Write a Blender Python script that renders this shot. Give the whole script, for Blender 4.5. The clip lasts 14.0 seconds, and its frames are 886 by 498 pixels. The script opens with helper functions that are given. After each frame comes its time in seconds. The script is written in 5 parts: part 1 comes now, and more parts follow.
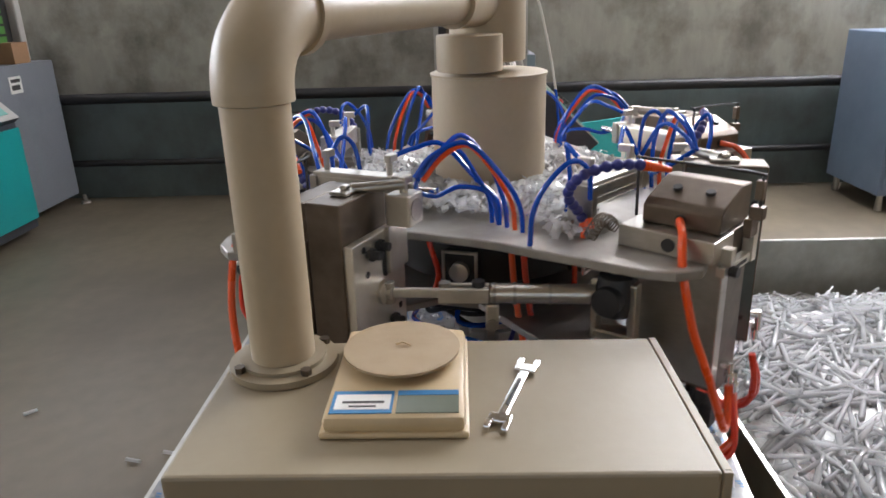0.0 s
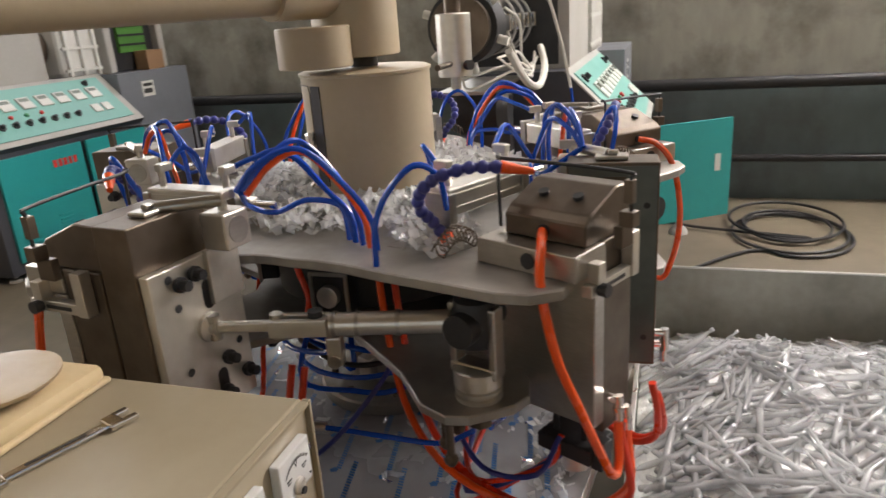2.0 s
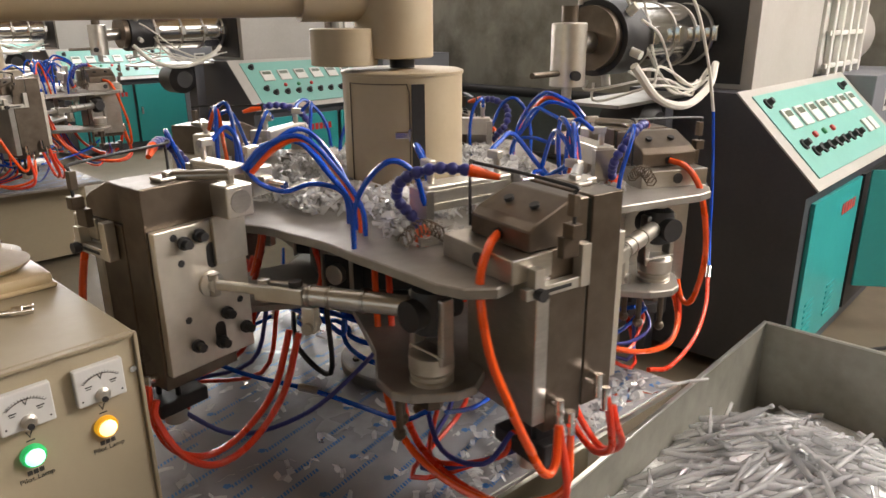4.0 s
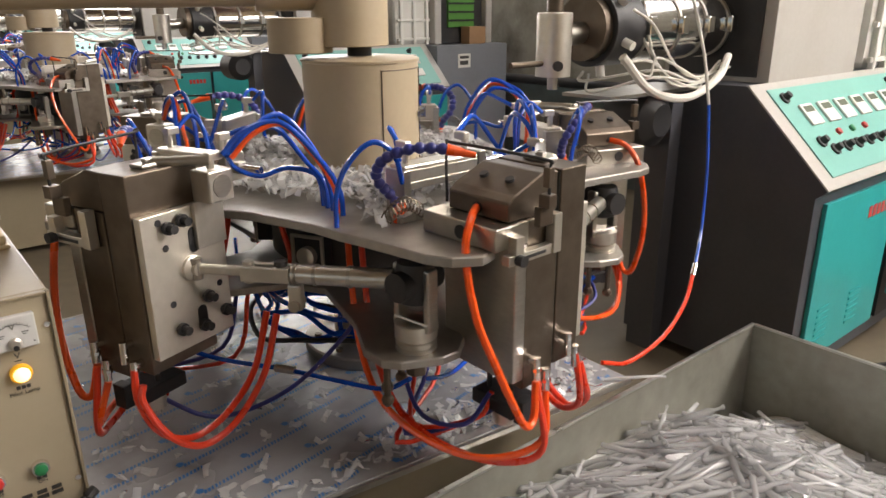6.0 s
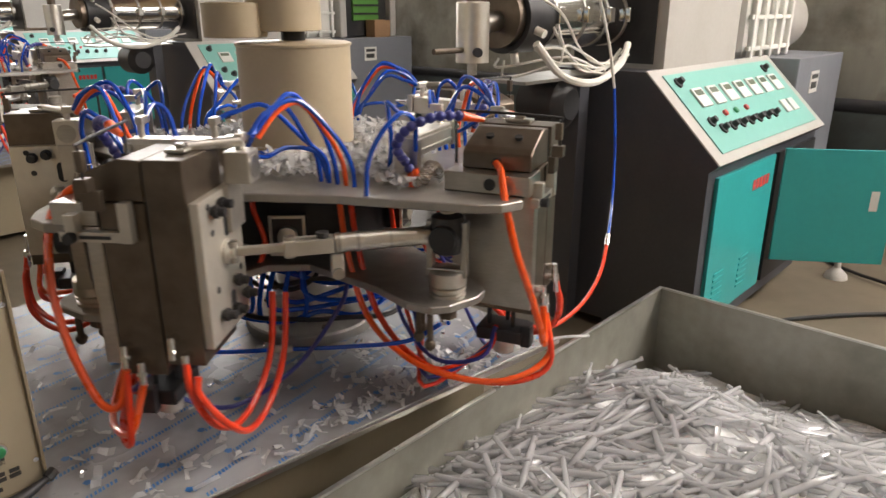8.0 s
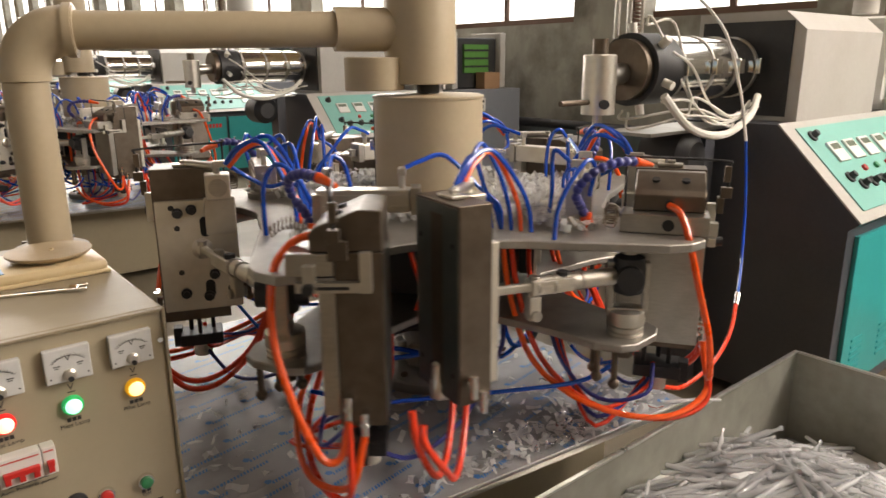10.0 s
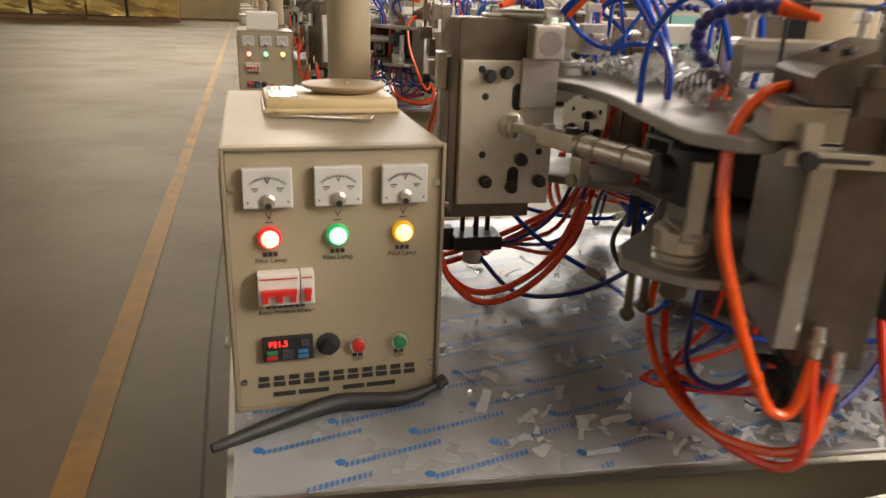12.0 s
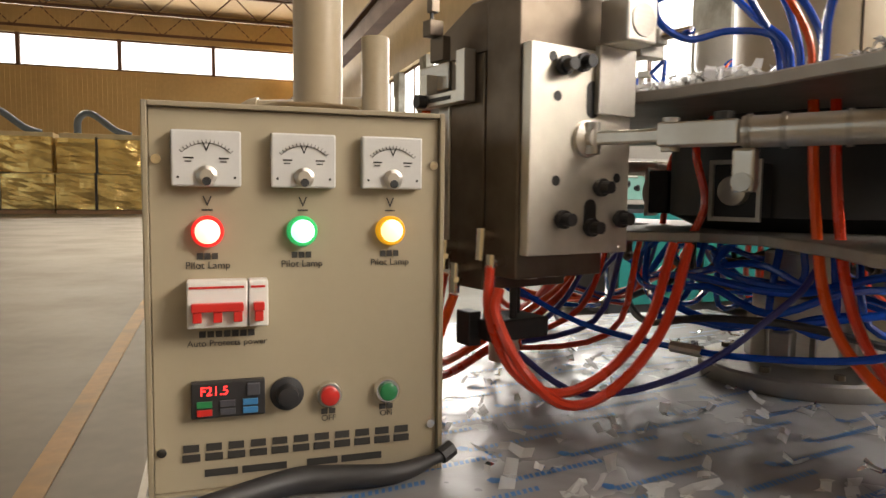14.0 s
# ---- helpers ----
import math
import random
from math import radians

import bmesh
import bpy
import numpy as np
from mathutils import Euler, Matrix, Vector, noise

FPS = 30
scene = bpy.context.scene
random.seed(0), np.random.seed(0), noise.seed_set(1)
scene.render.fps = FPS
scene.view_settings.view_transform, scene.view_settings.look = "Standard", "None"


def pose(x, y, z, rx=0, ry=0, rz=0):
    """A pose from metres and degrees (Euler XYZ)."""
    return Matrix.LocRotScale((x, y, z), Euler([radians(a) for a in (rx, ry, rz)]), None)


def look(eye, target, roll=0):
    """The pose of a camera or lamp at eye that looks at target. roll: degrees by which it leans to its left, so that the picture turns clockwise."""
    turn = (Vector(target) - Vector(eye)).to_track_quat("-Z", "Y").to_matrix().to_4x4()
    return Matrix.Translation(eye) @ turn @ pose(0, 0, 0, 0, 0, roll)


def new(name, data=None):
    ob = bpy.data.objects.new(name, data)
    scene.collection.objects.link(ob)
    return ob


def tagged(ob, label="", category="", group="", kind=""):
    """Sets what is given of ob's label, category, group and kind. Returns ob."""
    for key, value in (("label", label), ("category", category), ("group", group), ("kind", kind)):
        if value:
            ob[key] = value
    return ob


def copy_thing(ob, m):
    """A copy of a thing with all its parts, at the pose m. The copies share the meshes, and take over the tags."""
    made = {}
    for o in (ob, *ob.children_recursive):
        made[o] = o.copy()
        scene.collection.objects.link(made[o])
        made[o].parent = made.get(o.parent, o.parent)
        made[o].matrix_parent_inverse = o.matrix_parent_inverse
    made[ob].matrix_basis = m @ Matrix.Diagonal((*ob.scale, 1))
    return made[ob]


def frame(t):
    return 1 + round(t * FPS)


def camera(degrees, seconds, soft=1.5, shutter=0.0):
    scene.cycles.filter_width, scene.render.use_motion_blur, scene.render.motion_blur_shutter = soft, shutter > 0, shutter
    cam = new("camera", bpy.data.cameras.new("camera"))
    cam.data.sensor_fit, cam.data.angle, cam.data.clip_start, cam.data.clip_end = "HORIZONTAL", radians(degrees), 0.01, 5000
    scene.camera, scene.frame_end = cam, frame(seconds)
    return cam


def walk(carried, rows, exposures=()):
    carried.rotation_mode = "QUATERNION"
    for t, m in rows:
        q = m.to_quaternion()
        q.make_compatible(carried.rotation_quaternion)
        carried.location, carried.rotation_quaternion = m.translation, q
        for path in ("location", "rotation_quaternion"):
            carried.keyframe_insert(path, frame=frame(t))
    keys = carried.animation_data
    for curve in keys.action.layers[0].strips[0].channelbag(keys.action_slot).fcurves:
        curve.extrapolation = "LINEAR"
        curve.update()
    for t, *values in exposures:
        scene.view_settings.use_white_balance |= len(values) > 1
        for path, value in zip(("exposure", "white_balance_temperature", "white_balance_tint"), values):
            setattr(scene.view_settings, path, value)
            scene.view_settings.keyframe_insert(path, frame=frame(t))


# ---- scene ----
cam = camera(65.0, 14.0, shutter=0.3)
PATH = [
    (0, (-0.569, 0.252, 1.248), (1.315, 0.313, 0.58), -1.7),
    (0.5, (-0.604, 0.1, 1.246), (1.261, 0.281, 0.546), -6.2),
    (1, (-0.534, -0.134, 1.201), (1.341, 0.177, 0.579), -2.0),
    (1.5, (-0.403, -0.27, 1.192), (1.446, 0.143, 0.551), -3.0),
    (2, (-0.293, -0.362, 1.196), (1.505, 0.234, 0.554), -4.0),
    (2.5, (-0.186, -0.514, 1.184), (1.452, 0.439, 0.545), -2.5),
    (2.7, (-0.161, -0.59, 1.191), (1.417, 0.455, 0.545), -1.4),
    (4.8, (-0.015, -0.925, 1.202), (1.343, 0.409, 0.588), -1.0),
    (5, (-0.01, -0.924, 1.192), (1.351, 0.402, 0.566), -1.4),
    (5.5, (0.059, -1.024, 1.197), (1.282, 0.43, 0.572), -1.2),
    (6, (0.139, -1.118, 1.197), (1.334, 0.35, 0.551), -0.4),
    (6.5, (0.154, -1.165, 1.174), (1.533, 0.105, 0.475), -0.7),
    (7, (0.109, -1.169, 1.176), (1.541, 0.05, 0.494), -0.5),
    (9.3, (-0.012, -1.084, 1.178), (1.273, 0.338, 0.605), 0.0),
    (9.5, (-0.012, -1.084, 1.18), (1.26, 0.356, 0.625), -0.3),
    (10, (-0.027, -1.077, 1.18), (1.201, 0.412, 0.657), -0.4),
    (10.5, (-0.057, -1.063, 1.179), (1.052, 0.525, 0.68), -0.2),
    (11, (-0.076, -1.041, 1.146), (0.915, 0.621, 0.638), 0.6),
    (11.5, (-0.027, -0.992, 1.079), (0.723, 0.754, 0.453), 0.5),
    (12, (0.039, -0.887, 0.987), (0.555, 0.925, 0.318), 2.1),
    (12.5, (0.066, -0.729, 0.836), (0.609, 1.13, 0.335), 0.3),
    (13, (0.083, -0.664, 0.756), (0.688, 1.205, 0.384), 0.6),
    (13.5, (0.065, -0.664, 0.725), (0.679, 1.227, 0.512), 0.6),
    (14, (0.061, -0.694, 0.725), (0.688, 1.199, 0.575), 0.6),
]
EXPOSURES = [(0, 0.34, 6000, 13), (1.5, 0.22, 6250, 13), (2.5, 0.20, 6950, 14), (5, 0.10, 7000, 14), (7, 0.13, 6800, 14), (9.5, 0.06, 7250, 14),
             (11.5, 0.04, 7500, 14), (12.2, 0.14, 7550, 13), (13, 0.28, 7600, 13), (14, 0.22, 7350, 13)]
walk(cam, [(t, look(eye, target, roll)) for t, eye, target, roll in PATH],
     exposures=EXPOSURES)

# ---- light ----
world = bpy.data.worlds.new("sky")
scene.world = world
world.use_nodes = True
wn = world.node_tree.nodes
sky = wn.new("ShaderNodeTexSky")
sky.sky_type = "NISHITA"
sky.sun_disc = False
sky.sun_elevation, sky.sun_rotation = radians(35), radians(60)
world.node_tree.links.new(sky.outputs["Color"], wn["Background"].inputs["Color"])
wn["Background"].inputs["Strength"].default_value = 0.10


def window_light(name, m, sx, sy, power, color):
    lamp = bpy.data.lights.new(name, "AREA")
    lamp.shape, lamp.size, lamp.size_y, lamp.energy, lamp.color = "RECTANGLE", sx, sy, power, color
    ob = new(name, lamp)
    ob.matrix_world = m
    return ob


# daylight that enters by the window strips of the hall, plus two added roof lamps
window_light("window_light_east", look((4.0, 6.0, 2.5), (0.0, 4.5, 0.8)), 18.0, 1.9, 1050, (0.95, 0.98, 1.0))
window_light("window_light_west", look((-11.5, 5.0, 3.0), (0.0, 3.0, 0.6)), 22.0, 3.0, 95, (1.0, 0.93, 0.82))
window_light("window_light_south", look((2.6, -7.6, 2.8), (1.8, 0.0, 0.4)), 4.5, 3.0, 14, (1.0, 0.98, 0.95))
window_light("window_light_southeast", look((4.1, -2.3, 3.05), (1.0, -0.9, 0.2)), 3.6, 1.3, 370, (1.0, 0.97, 0.93))
# added fill lamp under the closed roof, brightens the bin's heap from above
window_light("skylight_south", look((2.8, -3.4, 8.8), (2.8, -3.4, 0.0)), 2.0, 6.0, 170, (1.0, 0.97, 0.93))
window_light("window_light_north", look((-2.0, 33.6, 6.9), (0.0, 5.0, 0.5)), 14.0, 1.3, 850, (1.0, 0.92, 0.78))
# added fill lamp under the roof for the northern floor, no opening there
window_light("skylight", look((0.5, 12.0, 8.8), (0.5, 12.0, 0.0)), 2.0, 16.0, 320, (1.0, 0.97, 0.92))


# ---- materials ----
def material(name, color, rough=0.5, metal=0.0, grain=30.0, vary=0.12, bump=0.1, stain=None, stain_scale=2.0, stain_amount=0.5,
             coat=0.0, stretch=(1, 1, 1), random_tint=0.0, rough_vary=0.1, bump_distance=0.002):
    m = bpy.data.materials.new(name)
    m.use_nodes = True
    nt = m.node_tree
    b = nt.nodes["Principled BSDF"]
    tc = nt.nodes.new("ShaderNodeTexCoord")
    mp = nt.nodes.new("ShaderNodeMapping")
    mp.inputs["Scale"].default_value = stretch
    nt.links.new(tc.outputs["Object"], mp.inputs["Vector"])
    fine = nt.nodes.new("ShaderNodeTexNoise")
    fine.inputs["Scale"].default_value, fine.inputs["Detail"].default_value = grain, 6
    nt.links.new(mp.outputs["Vector"], fine.inputs["Vector"])
    big = nt.nodes.new("ShaderNodeTexNoise")
    big.inputs["Scale"].default_value, big.inputs["Detail"].default_value, big.inputs["Roughness"].default_value = stain_scale, 5, 0.6
    nt.links.new(tc.outputs["Object"], big.inputs["Vector"])

    def mix(kind, fac, a, c):
        n = nt.nodes.new("ShaderNodeMix")
        n.data_type, n.blend_type = "RGBA", kind
        for sock, value in ((n.inputs["Factor"], fac), (n.inputs[6], a), (n.inputs[7], c)):
            if isinstance(value, bpy.types.NodeSocket):
                nt.links.new(value, sock)
            else:
                sock.default_value = value
        return n.outputs[2]

    lo = tuple(max(0.0, v * (1 - vary)) for v in color) + (1,)
    hi = tuple(min(1.0, v * (1 + vary)) for v in color) + (1,)
    col = mix("MIX", fine.outputs["Fac"], lo, hi)
    ramp = nt.nodes.new("ShaderNodeValToRGB")
    ramp.color_ramp.elements[0].position, ramp.color_ramp.elements[1].position = 0.45, 0.68
    nt.links.new(big.outputs["Fac"], ramp.inputs["Fac"])
    st = stain or tuple(v * 0.7 for v in color)
    amount = nt.nodes.new("ShaderNodeMath")
    amount.operation = "MULTIPLY"
    amount.inputs[1].default_value = stain_amount
    nt.links.new(ramp.outputs["Color"], amount.inputs[0])
    col = mix("MIX", amount.outputs[0], col, tuple(st) + (1,))
    if random_tint:
        info = nt.nodes.new("ShaderNodeObjectInfo")
        mr = nt.nodes.new("ShaderNodeMapRange")
        mr.inputs["To Min"].default_value, mr.inputs["To Max"].default_value = 1 - random_tint, 1 + random_tint
        nt.links.new(info.outputs["Random"], mr.inputs["Value"])
        hsv = nt.nodes.new("ShaderNodeHueSaturation")
        nt.links.new(mr.outputs["Result"], hsv.inputs["Value"])
        nt.links.new(col, hsv.inputs["Color"])
        col = hsv.outputs["Color"]
    nt.links.new(col, b.inputs["Base Color"])
    rr = nt.nodes.new("ShaderNodeMapRange")
    rr.inputs["To Min"].default_value, rr.inputs["To Max"].default_value = max(0.03, rough - rough_vary), min(1.0, rough + rough_vary)
    nt.links.new(big.outputs["Fac"], rr.inputs["Value"])
    nt.links.new(rr.outputs["Result"], b.inputs["Roughness"])
    b.inputs["Metallic"].default_value = metal
    b.inputs["Coat Weight"].default_value = coat
    if bump:
        bp = nt.nodes.new("ShaderNodeBump")
        bp.inputs["Strength"].default_value, bp.inputs["Distance"].default_value = bump, bump_distance
        nt.links.new(fine.outputs["Fac"], bp.inputs["Height"])
        nt.links.new(bp.outputs["Normal"], b.inputs["Normal"])
    return m


def glowing(name, color, strength, base=(0.8, 0.8, 0.8)):
    m = bpy.data.materials.new(name)
    m.use_nodes = True
    b = m.node_tree.nodes["Principled BSDF"]
    b.inputs["Base Color"].default_value = (*base, 1)
    b.inputs["Emission Color"].default_value = (*color, 1)
    b.inputs["Emission Strength"].default_value = strength
    b.inputs["Roughness"].default_value = 0.2
    return m


def clear_plastic(name, color, white=0.35, rough=0.1, ior=1.6):
    """Clear blown plastic: mostly see-through, a milky share, and a gloss that grows to the edges."""
    m = bpy.data.materials.new(name)
    m.use_nodes = True
    nt = m.node_tree
    out = nt.nodes["Material Output"]
    nt.nodes.remove(nt.nodes["Principled BSDF"])
    tr = nt.nodes.new("ShaderNodeBsdfTransparent")
    tr.inputs["Color"].default_value = (0.98, 0.985, 0.99, 1)
    df = nt.nodes.new("ShaderNodeBsdfDiffuse")
    df.inputs["Color"].default_value = (*color, 1)
    tl = nt.nodes.new("ShaderNodeBsdfTranslucent")
    tl.inputs["Color"].default_value = (*color, 1)
    gl = nt.nodes.new("ShaderNodeBsdfGlossy")
    gl.inputs["Roughness"].default_value = rough
    fr = nt.nodes.new("ShaderNodeFresnel")
    fr.inputs["IOR"].default_value = ior
    m0, m1, m2 = (nt.nodes.new("ShaderNodeMixShader") for _ in range(3))
    m0.inputs[0].default_value = 0.55
    nt.links.new(df.outputs[0], m0.inputs[1])
    nt.links.new(tl.outputs[0], m0.inputs[2])
    m1.inputs[0].default_value = white
    nt.links.new(tr.outputs[0], m1.inputs[1])
    nt.links.new(m0.outputs[0], m1.inputs[2])
    nt.links.new(fr.outputs[0], m2.inputs[0])
    nt.links.new(m1.outputs[0], m2.inputs[1])
    nt.links.new(gl.outputs[0], m2.inputs[2])
    nt.links.new(m2.outputs[0], out.inputs["Surface"])
    return m


BACKPLATE = material("bright_milled_plate", (0.70, 0.66, 0.58), 0.44, 0.8, 50, 0.1, 0.08, stain=(0.50, 0.45, 0.37), stain_amount=0.4, stain_scale=9)
CREAM = material("cream_paint", (0.31, 0.26, 0.178), 0.40, 0.0, 60, 0.05, 0.05, stain=(0.26, 0.205, 0.13), stain_amount=0.35, stain_scale=5)
BEIGE = material("beige_paint", (0.44, 0.36, 0.245), 0.42, 0.0, 80, 0.05, 0.05, stain=(0.34, 0.265, 0.165), stain_amount=0.35, stain_scale=4)
PANEL = material("panel_paint", (0.38, 0.325, 0.23), 0.36, 0.0, 90, 0.03, 0.04, stain=(0.35, 0.29, 0.20), stain_amount=0.25, stain_scale=7)
STEEL = material("machined_steel", (0.50, 0.48, 0.44), 0.34, 1.0, 45, 0.15, 0.10, stain=(0.30, 0.26, 0.21), stain_amount=0.45, stain_scale=9, stretch=(1, 1, 6))
PLATE = material("scuffed_steel_plate", (0.42, 0.40, 0.37), 0.54, 1.0, 35, 0.15, 0.12, stain=(0.26, 0.23, 0.19), stain_amount=0.5, stain_scale=6, rough_vary=0.15)
DARKSTEEL = material("oiled_mould_steel", (0.155, 0.124, 0.096), 0.42, 0.85, 40, 0.2, 0.12, stain=(0.08, 0.06, 0.044), stain_amount=0.6, stain_scale=11)
MOULDFACE = material("mould_face_steel", (0.16, 0.18, 0.17), 0.34, 0.8, 40, 0.2, 0.1, stain=(0.08, 0.09, 0.085), stain_amount=0.5, stain_scale=8)
ALU = material("aluminium", (0.66, 0.63, 0.57), 0.36, 0.9, 60, 0.08, 0.06, stain=(0.42, 0.37, 0.29), stain_amount=0.35, stain_scale=12)
CHROME = material("chrome", (0.80, 0.79, 0.77), 0.12, 1.0, 30, 0.05, 0.03, stain=(0.5, 0.47, 0.42), stain_amount=0.25, stain_scale=10)
# rubber and black parts; also painted as the shade inside openings
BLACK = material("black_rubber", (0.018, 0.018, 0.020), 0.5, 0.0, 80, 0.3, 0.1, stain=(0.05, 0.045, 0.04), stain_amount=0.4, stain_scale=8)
BLUEHOSE = material("blue_hose", (0.004, 0.075, 0.52), 0.22, 0.0, 40, 0.12, 0.0, stain=(0.004, 0.05, 0.32), stain_amount=0.4, stain_scale=9, coat=0.3)
NAVYHOSE = material("navy_coolant_hose", (0.03, 0.04, 0.24), 0.35, 0.0, 40, 0.12, 0.0, stain=(0.06, 0.05, 0.12), stain_amount=0.5, stain_scale=20)
ORANGEHOSE = material("orange_hose", (0.92, 0.10, 0.010), 0.28, 0.0, 40, 0.1, 0.0, stain=(0.80, 0.09, 0.012), stain_amount=0.4, stain_scale=9, coat=0.3)
REDHOSE = material("red_hose", (0.82, 0.055, 0.018), 0.28, 0.0, 40, 0.1, 0.0, stain=(0.62, 0.04, 0.015), stain_amount=0.4, stain_scale=9, coat=0.3)
FILM = material("protective_film", (0.35, 0.355, 0.37), 0.27, 0.0, 18, 0.08, 0.25, stain=(0.12, 0.10, 0.085), stain_amount=0.85, stain_scale=2.4, rough_vary=0.14, bump_distance=0.004)
PRINT = material("blue_print", (0.03, 0.16, 0.42), 0.35, 0.0, 60, 0.3, 0.0, stain=(0.14, 0.24, 0.42), stain_amount=0.4, stain_scale=14)
FLOOR = material("worn_concrete_floor", (0.165, 0.135, 0.093), 0.50, 0.0, 14, 0.18, 0.1, stain=(0.105, 0.085, 0.06), stain_amount=0.65, stain_scale=0.9, rough_vary=0.16)
WALL = material("stained_concrete_wall", (0.35, 0.335, 0.285), 0.85, 0.0, 12, 0.26, 0.45, stain=(0.14, 0.125, 0.10), stain_amount=0.85, stain_scale=2.6, stretch=(1, 1, 0.4), bump_distance=0.012)
WALLBLUE = material("faded_blue_wall_paint", (0.13, 0.165, 0.165), 0.7, 0.0, 12, 0.2, 0.35, stain=(0.085, 0.09, 0.085), stain_amount=0.85, stain_scale=2.0, stretch=(1, 1, 0.5), bump_distance=0.01)
TEAL = material("teal_paint", (0.022, 0.34, 0.34), 0.35, 0.0, 50, 0.06, 0.05, stain=(0.02, 0.25, 0.26), stain_amount=0.3, stain_scale=3, coat=0.2)
TEALPALE = material("pale_teal_panel", (0.19, 0.45, 0.40), 0.35, 0.0, 50, 0.05, 0.03, stain=(0.20, 0.42, 0.38), stain_amount=0.3, stain_scale=4)
DARKGREY = material("dark_grey_hammered_paint", (0.055, 0.058, 0.07), 0.42, 0.0, 70, 0.15, 0.12, stain=(0.085, 0.085, 0.095), stain_amount=0.4, stain_scale=5)
GREYPAINT = material("grey_paint", (0.20, 0.21, 0.235), 0.42, 0.0, 70, 0.08, 0.08, stain=(0.14, 0.145, 0.16), stain_amount=0.4, stain_scale=3)
HOODGREY = material("pale_grey_paint", (0.44, 0.42, 0.39), 0.4, 0.0, 60, 0.06, 0.06, stain=(0.34, 0.31, 0.27), stain_amount=0.35, stain_scale=3)
BINSTEEL = material("galvanised_bin_sheet", (0.29, 0.285, 0.245), 0.42, 0.4, 30, 0.2, 0.12, stain=(0.15, 0.145, 0.115), stain_amount=0.65, stain_scale=3, rough_vary=0.15)
RIM = material("bright_worn_edge", (0.60, 0.60, 0.57), 0.3, 0.9, 40, 0.15, 0.08, stain=(0.30, 0.30, 0.28), stain_amount=0.5, stain_scale=9)
METERFACE = material("voltmeter_cover", (0.60, 0.60, 0.585), 0.16, 0.0, 60, 0.05, 0.0, stain=(0.48, 0.47, 0.45), stain_amount=0.35, stain_scale=30, coat=0.4)
WHITE = material("white_plastic", (0.72, 0.71, 0.67), 0.35, 0.0, 60, 0.03, 0.0, stain=(0.62, 0.59, 0.52), stain_amount=0.25, stain_scale=15)
IVORY = material("aged_scale_plastic", (0.60, 0.47, 0.28), 0.35, 0.0, 60, 0.05, 0.03, stain=(0.45, 0.33, 0.17), stain_amount=0.4, stain_scale=14)
TAN = material("dusty_weighing_plate", (0.42, 0.32, 0.20), 0.5, 0.0, 60, 0.06, 0.05, stain=(0.32, 0.23, 0.13), stain_amount=0.4, stain_scale=16)
LABELBLUE = material("label_blue", (0.04, 0.20, 0.42), 0.35, 0.0, 60, 0.05, 0.0)
LCD = material("grey_green_display", (0.17, 0.19, 0.15), 0.18, 0.0, 60, 0.05, 0.0)
INK = material("black_print", (0.04, 0.038, 0.035), 0.5, 0.0, 60, 0.1, 0.0)
REDPAINT = material("red_plastic", (0.60, 0.03, 0.025), 0.3, 0.0, 60, 0.06, 0.0)
GREENPAINT = material("green_plastic", (0.02, 0.22, 0.08), 0.3, 0.0, 60, 0.06, 0.0)
LINE = material("worn_orange_floor_line", (0.36, 0.19, 0.05), 0.5, 0.0, 25, 0.25, 0.05, stain=(0.19, 0.145, 0.085), stain_amount=0.8, stain_scale=3)
GOLD = material("shiny_golden_wrap", (0.85, 0.60, 0.24), 0.16, 0.75, 5, 0.25, 0.28, stain=(0.45, 0.30, 0.11), stain_amount=0.4, stain_scale=0.8, bump_distance=0.05)
YELLOWWALL = material("yellow_cladding", (0.55, 0.40, 0.20), 0.6, 0.0, 6, 0.12, 0.1, stain=(0.40, 0.29, 0.15), stain_amount=0.5, stain_scale=0.5)
RUSTSTEEL = material("brown_primer_steel", (0.14, 0.075, 0.05), 0.6, 0.1, 20, 0.2, 0.1, stain=(0.09, 0.06, 0.045), stain_amount=0.5, stain_scale=2)
SLATE = material("slate_roof_sheet", (0.30, 0.22, 0.13), 0.7, 0.0, 8, 0.12, 0.1, stain=(0.22, 0.16, 0.09), stain_amount=0.5, stain_scale=0.6)
CARD = material("brown_card", (0.33, 0.19, 0.10), 0.7, 0.0, 40, 0.08, 0.05)
GREENMETAL = material("green_enamel", (0.10, 0.28, 0.06), 0.35, 0.1, 40, 0.1, 0.05)
AMPOULE = clear_plastic("clear_blown_plastic", (0.99, 0.99, 0.995), 0.40, 0.06, 1.36)
SCRAP = clear_plastic("milky_plastic_scrap", (0.95, 0.95, 0.94), 0.58, 0.16, 1.33)
HEAP = material("milky_heap_core", (0.97, 0.972, 0.975), 0.22, 0.0, 60, 0.1, 0.6, stain=(0.92, 0.925, 0.93), stain_amount=0.6, stain_scale=14, bump_distance=0.02)
WIRE = material("white_glass_sleeve_wire", (0.68, 0.66, 0.60), 0.6, 0.0, 60, 0.06, 0.1)
PANE = glowing("daylit_pane", (0.93, 0.97, 1.0), 2.2, (0.9, 0.9, 0.9))
LAMPRED, REDBEZEL = glowing("red_lamp_lens", (1.0, 0.48, 0.34), 1.7), glowing("red_lamp_ring", (1.0, 0.02, 0.02), 0.55, (0.6, 0.03, 0.03))
LAMPGREEN, GREENBEZEL = glowing("green_lamp_lens", (0.30, 1.0, 0.72), 1.4), glowing("green_lamp_ring", (0.0, 0.8, 0.25), 0.3, (0.03, 0.4, 0.12))
